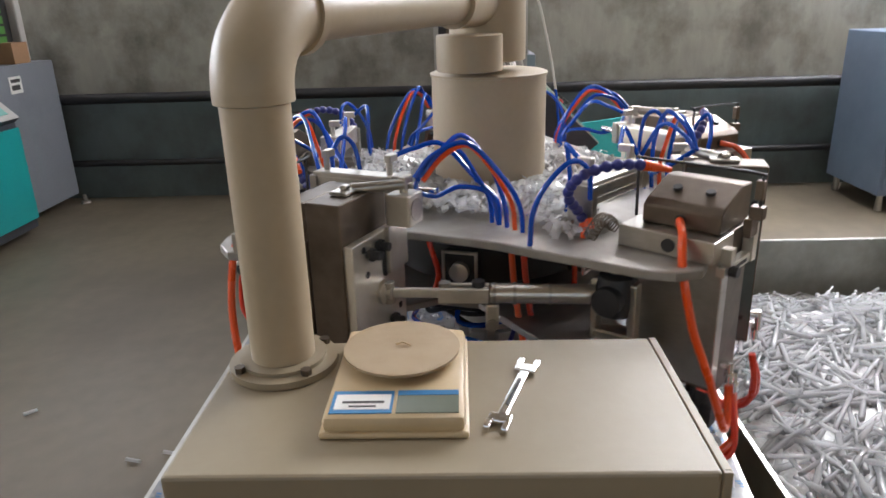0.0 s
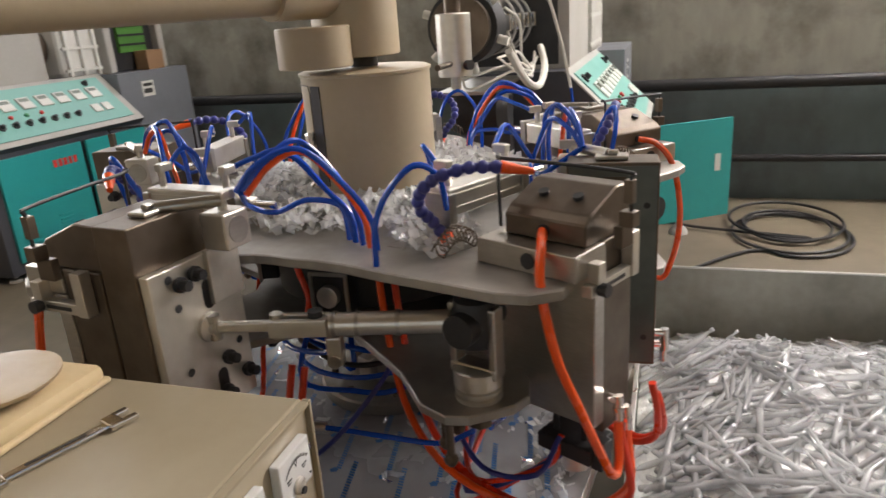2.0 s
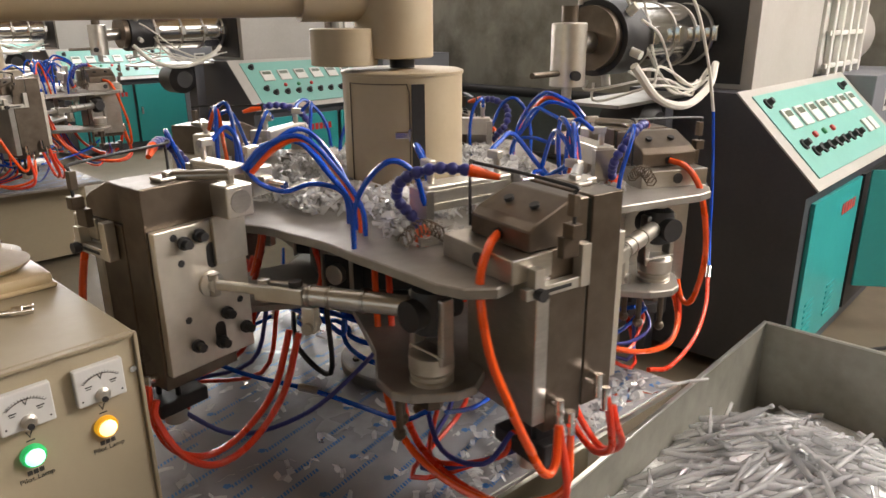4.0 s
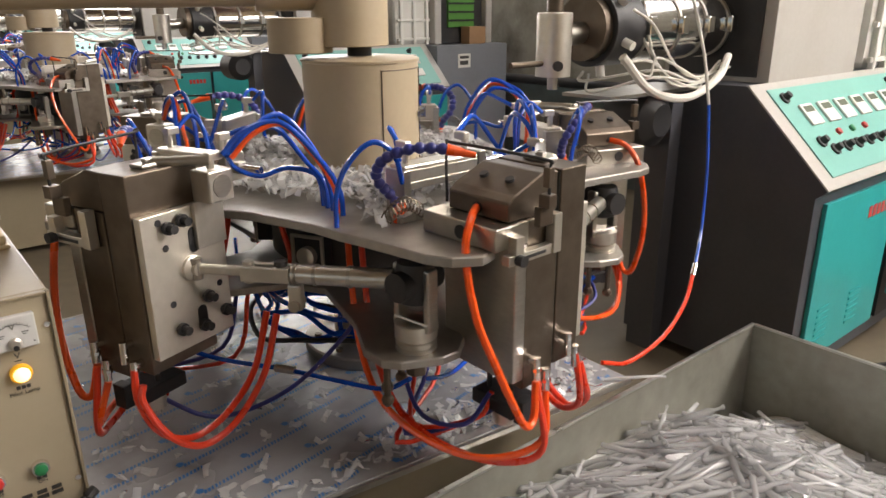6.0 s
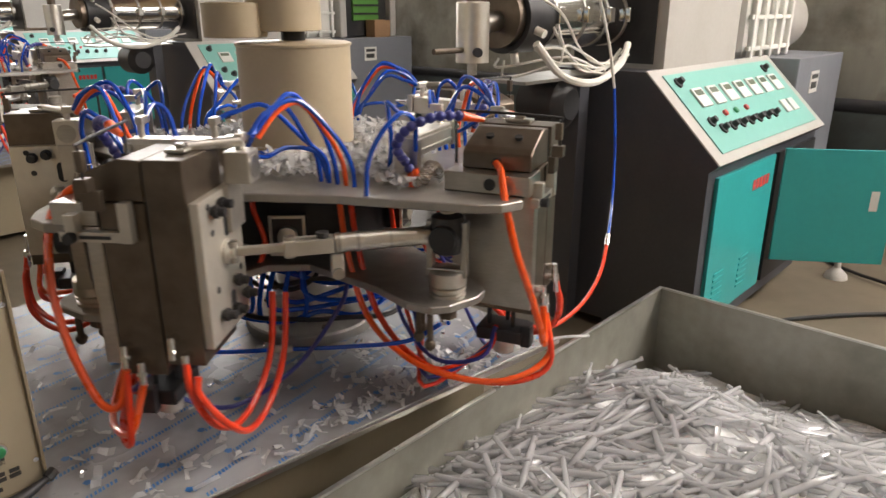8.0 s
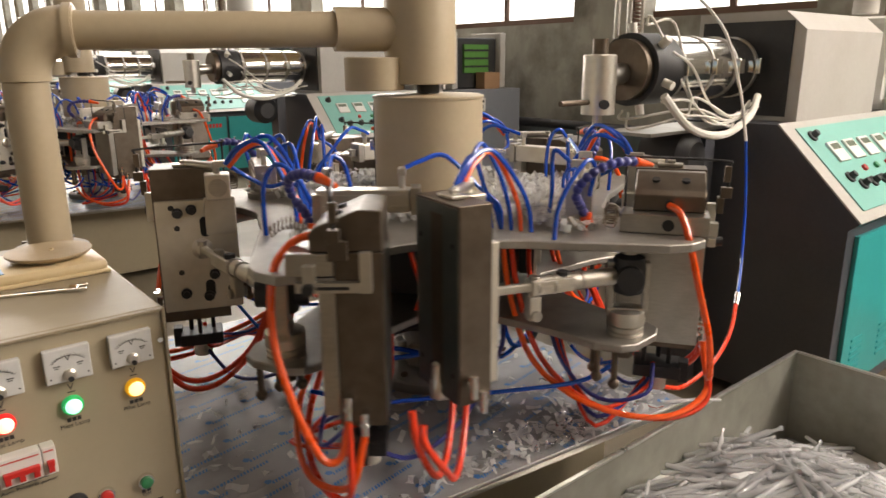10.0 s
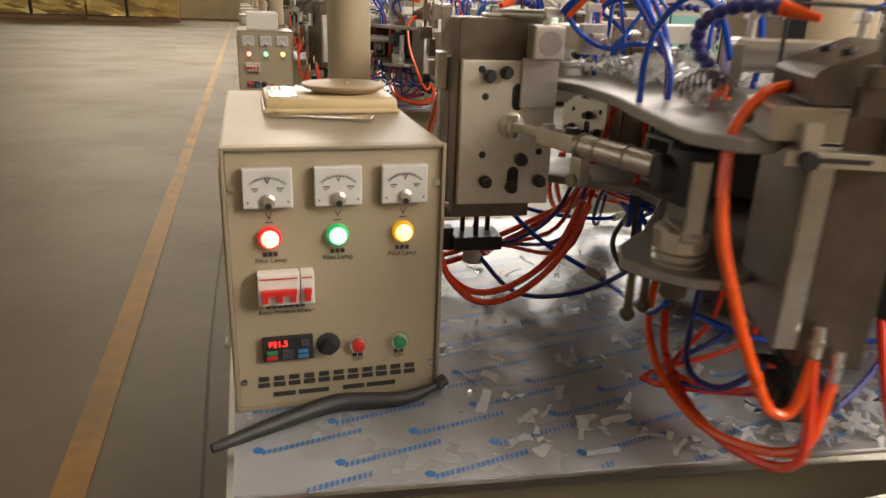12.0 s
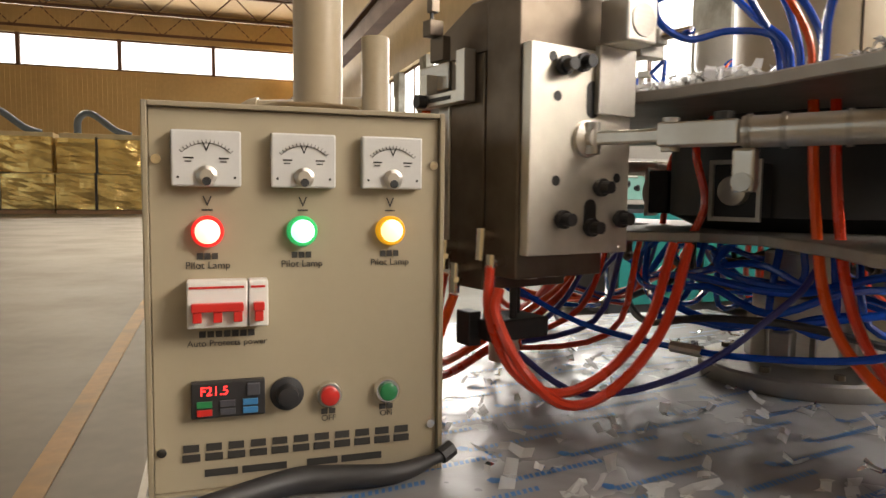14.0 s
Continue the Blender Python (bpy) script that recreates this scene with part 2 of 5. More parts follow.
LAMPAMBER, AMBERBEZEL = glowing("amber_lamp_lens", (1.0, 0.74, 0.26), 1.6), glowing("amber_lamp_ring", (1.0, 0.5, 0.02), 0.4, (0.6, 0.3, 0.03))
DIGIT = glowing("red_digits", (1.0, 0.03, 0.03), 3.5, (0.5, 0.02, 0.02))


# ---- mesh helpers ----
def part(name, bm, mat, parent=None, label="", m=None, smooth=False):
    me = bpy.data.meshes.new(name)
    bmesh.ops.recalc_face_normals(bm, faces=bm.faces)
    bm.to_mesh(me)
    bm.free()
    me.materials.append(mat)
    if smooth:
        me.shade_smooth()
        me.set_sharp_from_angle(angle=radians(40))
    ob = new(name, me)
    ob.parent = parent
    if m is not None:
        ob.matrix_basis = m
    if label:
        ob["label"] = label
    return ob


def again(ob, m, parent=None):
    """Another object on the same mesh."""
    o = new(ob.name.split(".")[0], ob.data)
    o.parent = parent or ob.parent
    o.matrix_basis = m
    if "label" in ob:
        o["label"] = ob["label"]
    return o


def empty(name, m):
    ob = new(name)
    ob.empty_display_size = 0.1
    ob.matrix_basis = m
    return ob


def block(bm, x0, x1, y0, y1, z0, z1, bevel=0.0, m=None):
    t = Matrix.Translation(((x0 + x1) / 2, (y0 + y1) / 2, (z0 + z1) / 2)) @ Matrix.Diagonal((abs(x1 - x0), abs(y1 - y0), abs(z1 - z0), 1))
    made = bmesh.ops.create_cube(bm, size=1.0, matrix=(m @ t) if m is not None else t)["verts"]
    if bevel:
        edges = list({e for v in made for e in v.link_edges})
        bmesh.ops.bevel(bm, geom=edges, offset=bevel, segments=2, affect="EDGES", profile=0.5)
    return bm


def B(x0, x1, y0, y1, z0, z1, bevel=0.0, m=None):
    return block(bmesh.new(), x0, x1, y0, y1, z0, z1, bevel, m)


def rod(bm, p0, p1, r0, r1=None, seg=16):
    p0, p1 = Vector(p0), Vector(p1)
    d = p1 - p0
    q = d.to_track_quat("Z", "Y").to_matrix().to_4x4()
    bmesh.ops.create_cone(bm, cap_ends=True, segments=seg, radius1=r0, radius2=r0 if r1 is None else r1, depth=d.length,
                          matrix=Matrix.Translation((p0 + p1) / 2) @ q)
    return bm


def R(p0, p1, r0, r1=None, seg=16):
    return rod(bmesh.new(), p0, p1, r0, r1, seg)


def glide(pts, n=8):
    pts = [Vector(p) for p in pts]
    ext = [2 * pts[0] - pts[1], *pts, 2 * pts[-1] - pts[-2]]
    out = []
    for i in range(len(pts) - 1):
        a, b, c, d = ext[i:i + 4]
        for k in range(n):
            t = k / n
            out.append(0.5 * (2 * b + (c - a) * t + (2 * a - 5 * b + 4 * c - d) * t * t + (3 * b - a - 3 * c + d) * t ** 3))
    out.append(pts[-1])
    return out


def tube(bm, pts, r, seg=8, n=8, smooth=True, radii=None):
    line = glide(pts, n) if smooth else [Vector(p) for p in pts]
    rings, side = [], None
    for i, p in enumerate(line):
        d = (line[min(i + 1, len(line) - 1)] - line[max(i - 1, 0)]).normalized()
        if side is None:
            side = d.orthogonal().normalized()
        side = (side - d * side.dot(d)).normalized()
        up = d.cross(side)
        rr = radii(i / (len(line) - 1)) if radii else r
        rings.append([bm.verts.new(p + (side * math.cos(a) + up * math.sin(a)) * rr) for a in (2 * math.pi * k / seg for k in range(seg))])
    for a, b in zip(rings, rings[1:]):
        for k in range(seg):
            bm.faces.new((a[k], a[(k + 1) % seg], b[(k + 1) % seg], b[k]))
    bm.faces.new(rings[0][::-1])
    bm.faces.new(rings[-1])
    return bm


def T(pts, r, seg=8, n=8, **kw):
    return tube(bmesh.new(), pts, r, seg, n, **kw)


def lathe(profile, seg=32, cx=0.0, cy=0.0):
    """A turned body: profile of (radius, z) from bottom to top."""
    bm = bmesh.new()
    rings = []
    for r, z in profile:
        rings.append([bm.verts.new((cx + r * math.cos(2 * math.pi * k / seg), cy + r * math.sin(2 * math.pi * k / seg), z)) for k in range(seg)])
    for a, b in zip(rings, rings[1:]):
        for k in range(seg):
            bm.faces.new((a[k], a[(k + 1) % seg], b[(k + 1) % seg], b[k]))
    bm.faces.new(rings[0][::-1])
    bm.faces.new(rings[-1])
    return bm


def slab(outline, z0, z1, bevel=0.0):
    """A plate with the given outline (counter-clockwise x, y pairs)."""
    bm = bmesh.new()
    low = [bm.verts.new((x, y, z0)) for x, y in outline]
    f = bm.faces.new(low)
    up = bmesh.ops.extrude_face_region(bm, geom=[f])["geom"]
    bmesh.ops.translate(bm, vec=(0, 0, z1 - z0), verts=[g for g in up if isinstance(g, bmesh.types.BMVert)])
    if bevel:
        bmesh.ops.bevel(bm, geom=[e for e in bm.edges if abs(e.verts[0].co.z - e.verts[1].co.z) < 1e-6], offset=bevel, segments=1, affect="EDGES")
    return bm


# ---- setting ----
PITCH = 3.10          # from one machine of the row to the next
TOP = 0.435           # top of the machine's base
WX, NY, HZ = 4.2, 34.0, 9.0
tagged(part("floor", B(-12, WX + 0.4, -8, NY + 0.4, -0.2, 0.0), FLOOR), "worn brown-grey concrete hall floor with stains", "floor", kind="structure")
tagged(part("floor_line", B(-0.40, -0.33, -8, NY - 6, 0.0005, 0.004), LINE), "worn orange painted line on the concrete floor", "floor line", kind="structure")
tagged(part("floor_joint", T([(-0.10 + 0.012 * math.sin(k * 1.7), -8 + k * 0.9, 0.0) for k in range(38)], 0.005, 4, 2), INK), "dark cracked joint between two floor slabs", "floor joint", kind="structure")

tagged(part("wall_east", B(WX, WX + 0.3, -8, NY, 0.0, 1.45), WALL), "stained grey concrete wall", "wall", kind="structure")
tagged(part("wall_dado", B(WX - 0.012, WX - 0.0005, -8, NY, 0.0, 0.70), WALLBLUE), "faded blue-green painted lower wall", "wall paint", kind="structure")
openings = [(0.75, 1.9)] + [(2.5 + 2.2 * k, 4.2 + 2.2 * k) for k in range(14)]
edge = -8.0
for a, b in openings + [(NY, NY)]:
    tagged(part("wall_east_pier", B(WX, WX + 0.3, edge, a, 1.45, 2.4 if edge < -7 else 3.6), WALL), "stained concrete wall between windows", "wall", kind="structure")
    edge = b
tagged(part("wall_east_upper", B(WX, WX + 0.3, -8, NY, 3.6, HZ), YELLOWWALL), "yellowish wall above the windows", "wall", kind="structure")
for k, (a, b) in enumerate(openings):
    win = tagged(empty("window_%d" % (k + 1), pose(WX + 0.16, a, 1.45)), "daylit hall window with a thin metal frame", "window", kind="structure")
    part("window_frame", block(block(B(-0.03, 0.03, 0, b - a, 0, 0.05), -0.03, 0.03, 0, b - a, 2.1, 2.15), -0.03, 0.03, (b - a) / 2 - 0.02, (b - a) / 2 + 0.02, 0.05, 2.1), RUSTSTEEL, win)
    part("pane", B(-0.004, 0.004, 0.0, b - a, 0.05, 2.1), PANE, win)
for k in range(3):
    win = tagged(empty("window_%d" % (k + 40), pose(WX + 0.16, -7.4 + 2.6 * k, 2.4)), "high daylit window above the concrete wall", "window", kind="structure")
    part("window_frame", block(block(B(-0.03, 0.03, 0, 2.5, 0, 0.05), -0.03, 0.03, 0, 2.5, 1.15, 1.2), -0.03, 0.03, 1.23, 1.27, 0.05, 1.15), RUSTSTEEL, win)
    part("pane", B(-0.004, 0.004, 0.0, 2.5, 0.05, 1.15), PANE, win)
tagged(part("wall_east_pier", B(WX, WX + 0.3, 0.4, 0.75, 2.4, 3.6), WALL), "stained concrete wall between windows", "wall", kind="structure")
for z, r in ((0.70, 0.035), (0.26, 0.022)):
    tagged(part("wall_pipe", R((WX - 0.07, -8, z), (WX - 0.07, NY, z), r, seg=12), BLACK, smooth=True), "dark iron pipe along the concrete wall", "pipe", kind="structure")
for name, b in (("wall_west", (-12.3, -12, -8, NY, 0, 1.4)), ("wall_west_upper", (-12.3, -12, -8, NY, 4.6, HZ)), ("wall_south", (-12, WX, -8.3, -8, 0, 2.9)), ("wall_south_upper", (-12, WX, -8.3, -8, 4.4, HZ))):
    tagged(part(name, B(*b), YELLOWWALL), "plain yellowish hall wall", "wall", kind="structure")
tagged(part("wall_north", B(-12, WX, NY, NY + 0.3, 0, 6.2), YELLOWWALL), "yellow ribbed sheet end wall of the hall", "wall", kind="structure")
tagged(part("wall_north_upper", B(-12, WX, NY, NY + 0.3, 7.6, HZ), YELLOWWALL), "yellow ribbed sheet wall above windows", "wall", kind="structure")
ribs = bmesh.new()
for k in range(80):
    block(ribs, -12 + 0.2 * k, -11.94 + 0.2 * k, NY - 0.03, NY, 0, 6.2)
    block(ribs, -12 + 0.2 * k, -11.94 + 0.2 * k, NY - 0.03, NY, 7.6, HZ)
tagged(part("trim", ribs, YELLOWWALL), "upright ribs of the yellow sheet wall", "wall rib", kind="structure")
for k in range(4):
    win = tagged(empty("window_%d" % (k + 20), pose(-11.8 + 4.0 * k, NY + 0.15, 6.2)), "long daylit window high in the end wall", "window", kind="structure")
    part("window_frame", block(block(B(0, 3.9, -0.05, 0.05, 0, 0.08), 0, 3.9, -0.05, 0.05, 1.32, 1.4), -0.1, 0.06, -0.2, 0.05, 0.0, 1.4), RUSTSTEEL, win)
    part("pane", B(0, 3.9, -0.01, 0.01, 0.08, 1.32), PANE, win)
tagged(part("ceiling", B(-12.3, WX + 0.3, -8, NY + 0.3, HZ, HZ + 0.15), SLATE), "brown sheet roof of the hall", "ceiling", kind="structure")
for k in range(9):
    y = 2.0 + 4.0 * k
    tr = bmesh.new()
    for z in (HZ - 0.15, HZ - 1.1):
        block(tr, -12, WX, y - 0.05, y + 0.05, z - 0.06, z + 0.06)
    for j in range(16):
        tube(tr, [(-12 + j, y, HZ - 0.15 if j % 2 else HZ - 1.1), (-11 + j, y, HZ - 1.1 if j % 2 else HZ - 0.15)], 0.035, 4, 1)
    tagged(part("roof_truss", tr, RUSTSTEEL), "brown painted steel roof truss", "truss", kind="structure")
tagged(part("crane_rail", block(B(WX - 0.9, WX - 0.6, -8, NY, 4.3, 4.7), WX - 1.0, WX - 0.5, -8, NY, 4.7, 4.74), RUSTSTEEL), "rusty brown crane beam along the wall", "beam", kind="structure")


# ---- base, film and control box ----
def machine_base(m, prints=True):
    base = tagged(empty("machine_base", m), "cream steel machine base with film-covered top", "machine base")
    part("cabinet", B(0.02, 1.28, -0.13, 0.80, 0.03, TOP - 0.012, 0.004), CREAM, base)
    part("top_plate", slab([(-0.012, -0.19), (1.31, -0.33), (1.31, 0.83), (-0.012, 0.83)], TOP - 0.014, TOP - 0.003), STEEL, base, "bare steel top plate")
    film = part("film", slab([(-0.004, -0.183), (1.304, -0.322), (1.304, 0.82), (-0.004, 0.82)], TOP - 0.003, TOP), FILM, base, "white protective film with blue print")
    rng = random.Random(4)
    bm = bmesh.new()
    for row in range(26):
        for col in range(8):
            x, y = 0.03 + col * 0.205 + (row % 2) * 0.10, -0.30 + row * 0.047
            for seg in range(19):
                w = 0.0034 + 0.0018 * rng.random()
                c = Vector((x + seg * 0.0070, y + seg * 0.00125, TOP + 0.0006))
                if -0.19 - 0.1 * c.x < c.y < 0.80 and c.x < 1.28:
                    bm.faces.new([bm.verts.new(c + Vector(d)) for d in ((0, 0, 0), (w, 0.0008, 0), (w + 0.002, 0.0108, 0), (0.002, 0.0100, 0))])
            c = Vector((x - 0.004, y + 0.012, TOP + 0.0006))
            if -0.18 - 0.1 * c.x < c.y < 0.80 and c.x < 1.28:
                bm.faces.new([bm.verts.new(c + Vector((0.008 * math.cos(a), 0.008 * math.sin(a), 0))) for a in (0.3, 1.6, 2.8, 4.2, 5.2)])
    part("film_print", bm, PRINT, film)["kind"] = "stuff"
    for z in (0.285, 0.235):
        for a, b in ((0.06, 0.17), (0.19, 0.38)):
            part("number_bar", B(a, b, -0.1325, -0.1305, z, z + 0.026), REDPAINT, base, "red stencilled bar")
    return base


base = machine_base(pose(0, 0, 0))

W, H, D = 0.29, 0.375, 0.56


def text(name, body, size, m, mat, parent):
    c = bpy.data.curves.new(name, "FONT")
    c.body, c.size, c.align_x, c.align_y, c.extrude = body, size, "CENTER", "CENTER", 0.0002
    c.materials.append(mat)
    ob = new(name, c)
    ob.parent, ob.matrix_basis = parent, m
    return ob


def control_box(m, lit=True):
    box = tagged(empty("control_box", m), "cream steel control box with meters and pilot lamps", "control box")
    # shell with a lip round the recessed front
    shell = B(0, W, 0.004, D, 0, H, 0.004)
    part("body", shell, CREAM, box)
    for b in ((0, 0.005, -0.006, 0.0035, 0, H), (W - 0.005, W, -0.006, 0.0035, 0, H), (0.0052, W - 0.0052, -0.006, 0.0035, H - 0.005, H), (0.0052, W - 0.0052, -0.006, 0.0035, 0, 0.004)):
        part("lip", B(*b, 0.001), CREAM, box)
    part("front_panel", B(0.0055, W - 0.0055, 0.0, 0.0036, 0.0045, H - 0.0055, 0.0008), PANEL, box)
    part("side_door", B(-0.003, -0.0005, 0.025, D - 0.03, 0.02, H - 0.03, 0.001), CREAM, box)
    part("door_lock", R((-0.008, 0.27, H - 0.06), (-0.003, 0.27, H - 0.06), 0.008, seg=16), CHROME, box)
    for x, z in ((0.012, 0.322), (0.279, 0.322), (0.012, 0.045), (0.278, 0.049)):
        part("screw", R((x, -0.003, z), (x, 0.0, z), 0.0045, 0.0045, 12), CHROME, box)
    for x in (0.056, 0.145, 0.233):
        meter = part("voltmeter", B(x - 0.031, x + 0.031, -0.012, -0.0005, 0.297, 0.349, 0.002), METERFACE, box, "white voltmeter with clear cover")
        arc = bmesh.new()
        for k in range(15):
            a = radians(45 + 90 * k / 14)
            p = Vector((x + 0.030 * math.cos(a), -0.0126, 0.307 + 0.030 * math.sin(a)))
            q = Vector((x + 0.033 * math.cos(a), -0.0126, 0.307 + 0.033 * math.sin(a)))
            tube(arc, [p, q], 0.0004, 4, 1)
        tube(arc, [(x + 0.030 * math.cos(radians(45 + 6 * k)), -0.0126, 0.307 + 0.030 * math.sin(radians(45 + 6 * k))) for k in range(16)], 0.0004, 4, 1)
        part("scale_arc", arc, INK, meter)
        for a in (-0.020, 0.011):
            part("meter_print", B(x + a, x + a + 0.009, -0.0127, -0.0122, 0.3225, 0.3240), INK, meter)
            part("meter_print", B(x + a + 0.001, x + a + 0.007, -0.0127, -0.0122, 0.3195, 0.3206), INK, meter)
        for a in (-0.025, 0.025):
            part("meter_screw", R((x + a, -0.0128, 0.3055), (x + a, -0.0120, 0.3055), 0.0013, seg=8), INK, meter)
        part("needle_hub", lathe([(0.0095, 0.0), (0.0095, 0.003), (0.006, 0.005)], 20), ALU, meter, m=pose(x, -0.0122, 0.307, 90))
        part("adjuster", R((x, -0.0195, 0.302), (x, -0.0122, 0.302), 0.004, seg=12), BLACK, meter)
        text("meter_sign", "V", 0.012, pose(x, -0.0124, 0.333, 90), INK, meter)
        text("meter_mark", "V", 0.014, pose(x, -0.0008, 0.283, 90), INK, box)
        part("meter_underline", B(x - 0.005, x + 0.005, -0.0012, -0.0002, 0.2745, 0.276), INK, box)
    for x, lens, ring, word in ((0.056, LAMPRED, REDBEZEL, "red"), (0.144, LAMPGREEN, GREENBEZEL, "green"), (0.233, LAMPAMBER, AMBERBEZEL, "amber")):
        bez = part("pilot_lamp", lathe([(0.0150, 0.0), (0.0150, 0.006), (0.0135, 0.009), (0.0115, 0.009)], 28), ring, box, "lit %s pilot lamp" % word, m=pose(x, 0, 0.255, 90), smooth=True)
        part("lens", lathe([(0.0115, 0.0085), (0.0112, 0.011), (0.008, 0.0135), (0.002, 0.0145)], 24), lens, bez, "glowing %s lens" % word, smooth=True)
        text("lamp_text", "Pilot Lamp", 0.0095, pose(x, -0.0008, 0.2225, 90), INK, box)
        for k in range(3):
            part("lamp_mark", B(x - 0.010 + 0.0068 * k, x - 0.0045 + 0.0068 * k, -0.0012, -0.0002, 0.2285, 0.2345), INK, box)
    # breakers
    for x0, x1, n in ((0.037, 0.091, 3), (0.092, 0.110, 1)):
        br = part("breaker", B(x0, x1, -0.022, -0.0005, 0.166, 0.210, 0.0015), WHITE, box, "white circuit breaker with red toggles")
        part("toggle_bar", B(x0 + 0.004, x1 - 0.004, -0.030, -0.0222, 0.182, 0.190, 0.001), REDPAINT, br)
        for k in range(n):
            part("toggle", B(x0 + 0.005 + 0.018 * k, x0 + 0.013 + 0.018 * k, -0.029, -0.0222, 0.172, 0.182, 0.001), REDPAINT, br)
        part("breaker_stripe", B(x0 + 0.002, x1 - 0.003, -0.0226, -0.0221, 0.203, 0.205), REDPAINT, br)
    text("breaker_text", "Auto Protects power", 0.0085, pose(0.073, -0.0008, 0.1475, 90), INK, box)
    for k in range(7):
        part("breaker_mark", B(0.047 + 0.0075 * k, 0.053 + 0.0075 * k, -0.0012, -0.0002, 0.1535, 0.1595), INK, box)
    # speed display
    ds = part("display", B(0.039, 0.107, -0.010, -0.0005, 0.077, 0.112, 0.0015), BLACK, box, "black inverter keypad with red digits")
    text("digits", "F21.5", 0.012, pose(0.060, -0.0103, 0.103, 90), DIGIT, ds)
    for k, mt in enumerate((GREENPAINT, DARKGREY, LABELBLUE, REDPAINT, DARKGREY, LABELBLUE)):
        x, z = 0.044 + 0.021 * (k % 3), (0.088, 0.080)[k // 3]
        part("key", B(x, x + 0.014, -0.0125, -0.0101, z, z + 0.006, 0.0006), mt, ds)
    part("key", B(0.090, 0.102, -0.0125, -0.0101, 0.097, 0.109, 0.001), DARKGREY, ds)
    kn = part("speed_knob", lathe([(0.0165, 0.0), (0.0165, 0.004), (0.011, 0.006), (0.0095, 0.018), (0.004, 0.019)], 28), BLACK, box, "black ribbed speed knob", m=pose(0.1285, 0, 0.0935, 90), smooth=True)
    for x, mt, word, lab in ((0.170, REDPAINT, "OFF", "red stop button"), (0.230, GREENPAINT, "ON", "green start button")):
        bt = part("push_button", lathe([(0.0135, 0.0), (0.0135, 0.005), (0.012, 0.008), (0.0095, 0.008)], 24), CHROME, box, lab, m=pose(x, 0, 0.0895, 90), smooth=True)
        part("cap", lathe([(0.0093, 0.006), (0.0093, 0.012), (0.007, 0.0135)], 24), mt, bt, smooth=True)
        text("button_text", word, 0.0085, pose(x, -0.0008, 0.0645, 90), INK, box)
        for k in range(2):
            part("button_mark", B(x - 0.0075 + 0.0078 * k, x - 0.001 + 0.0078 * k, -0.0012, -0.0002, 0.0690, 0.0745), INK, box)
    # maker's name and numbers as plain strokes
    for k in range(11):
        part("name_bar", B(0.030 + 0.0208 * k, 0.0465 + 0.0208 * k, -0.0012, -0.0002, 0.0330, 0.0402), INK, box)
        part("name_bar", B(0.031 + 0.0208 * k, 0.0455 + 0.0208 * k, -0.0012, -0.0002, 0.0425, 0.0497), INK, box)
    for a, b in ((0.050, 0.081), (0.085, 0.128), (0.148, 0.179), (0.183, 0.225)):
        part("number_bar", B(a, b, -0.0012, -0.0002, 0.0170, 0.0240), INK, box)
    return box


control = control_box(pose(0, 0, TOP))

# dark bar lying before the box
bar = tagged(empty("pry_bar", pose(0, 0, 0)), "dark greasy steel lever lying on the film", "lever")
part("shaft", T([(-0.03, -0.10, TOP + 0.012), (0.06, -0.06, TOP + 0.014), (0.13, -0.034, TOP + 0.016), (0.17, -0.032, TOP + 0.014), (0.23, -0.036, TOP + 0.013), (0.285, -0.022, TOP + 0.02)], 0.011, 10, 8, radii=lambda t: 0.006 + 0.007 * math.sin(math.pi * min(1, t * 1.05)) ** 0.6), BLACK, bar, smooth=True)
part("tip", T([(0.283, -0.0225, TOP + 0.02), (0.297, -0.017, TOP + 0.026)], 0.009, 8, 2), BLACK, bar, smooth=True)

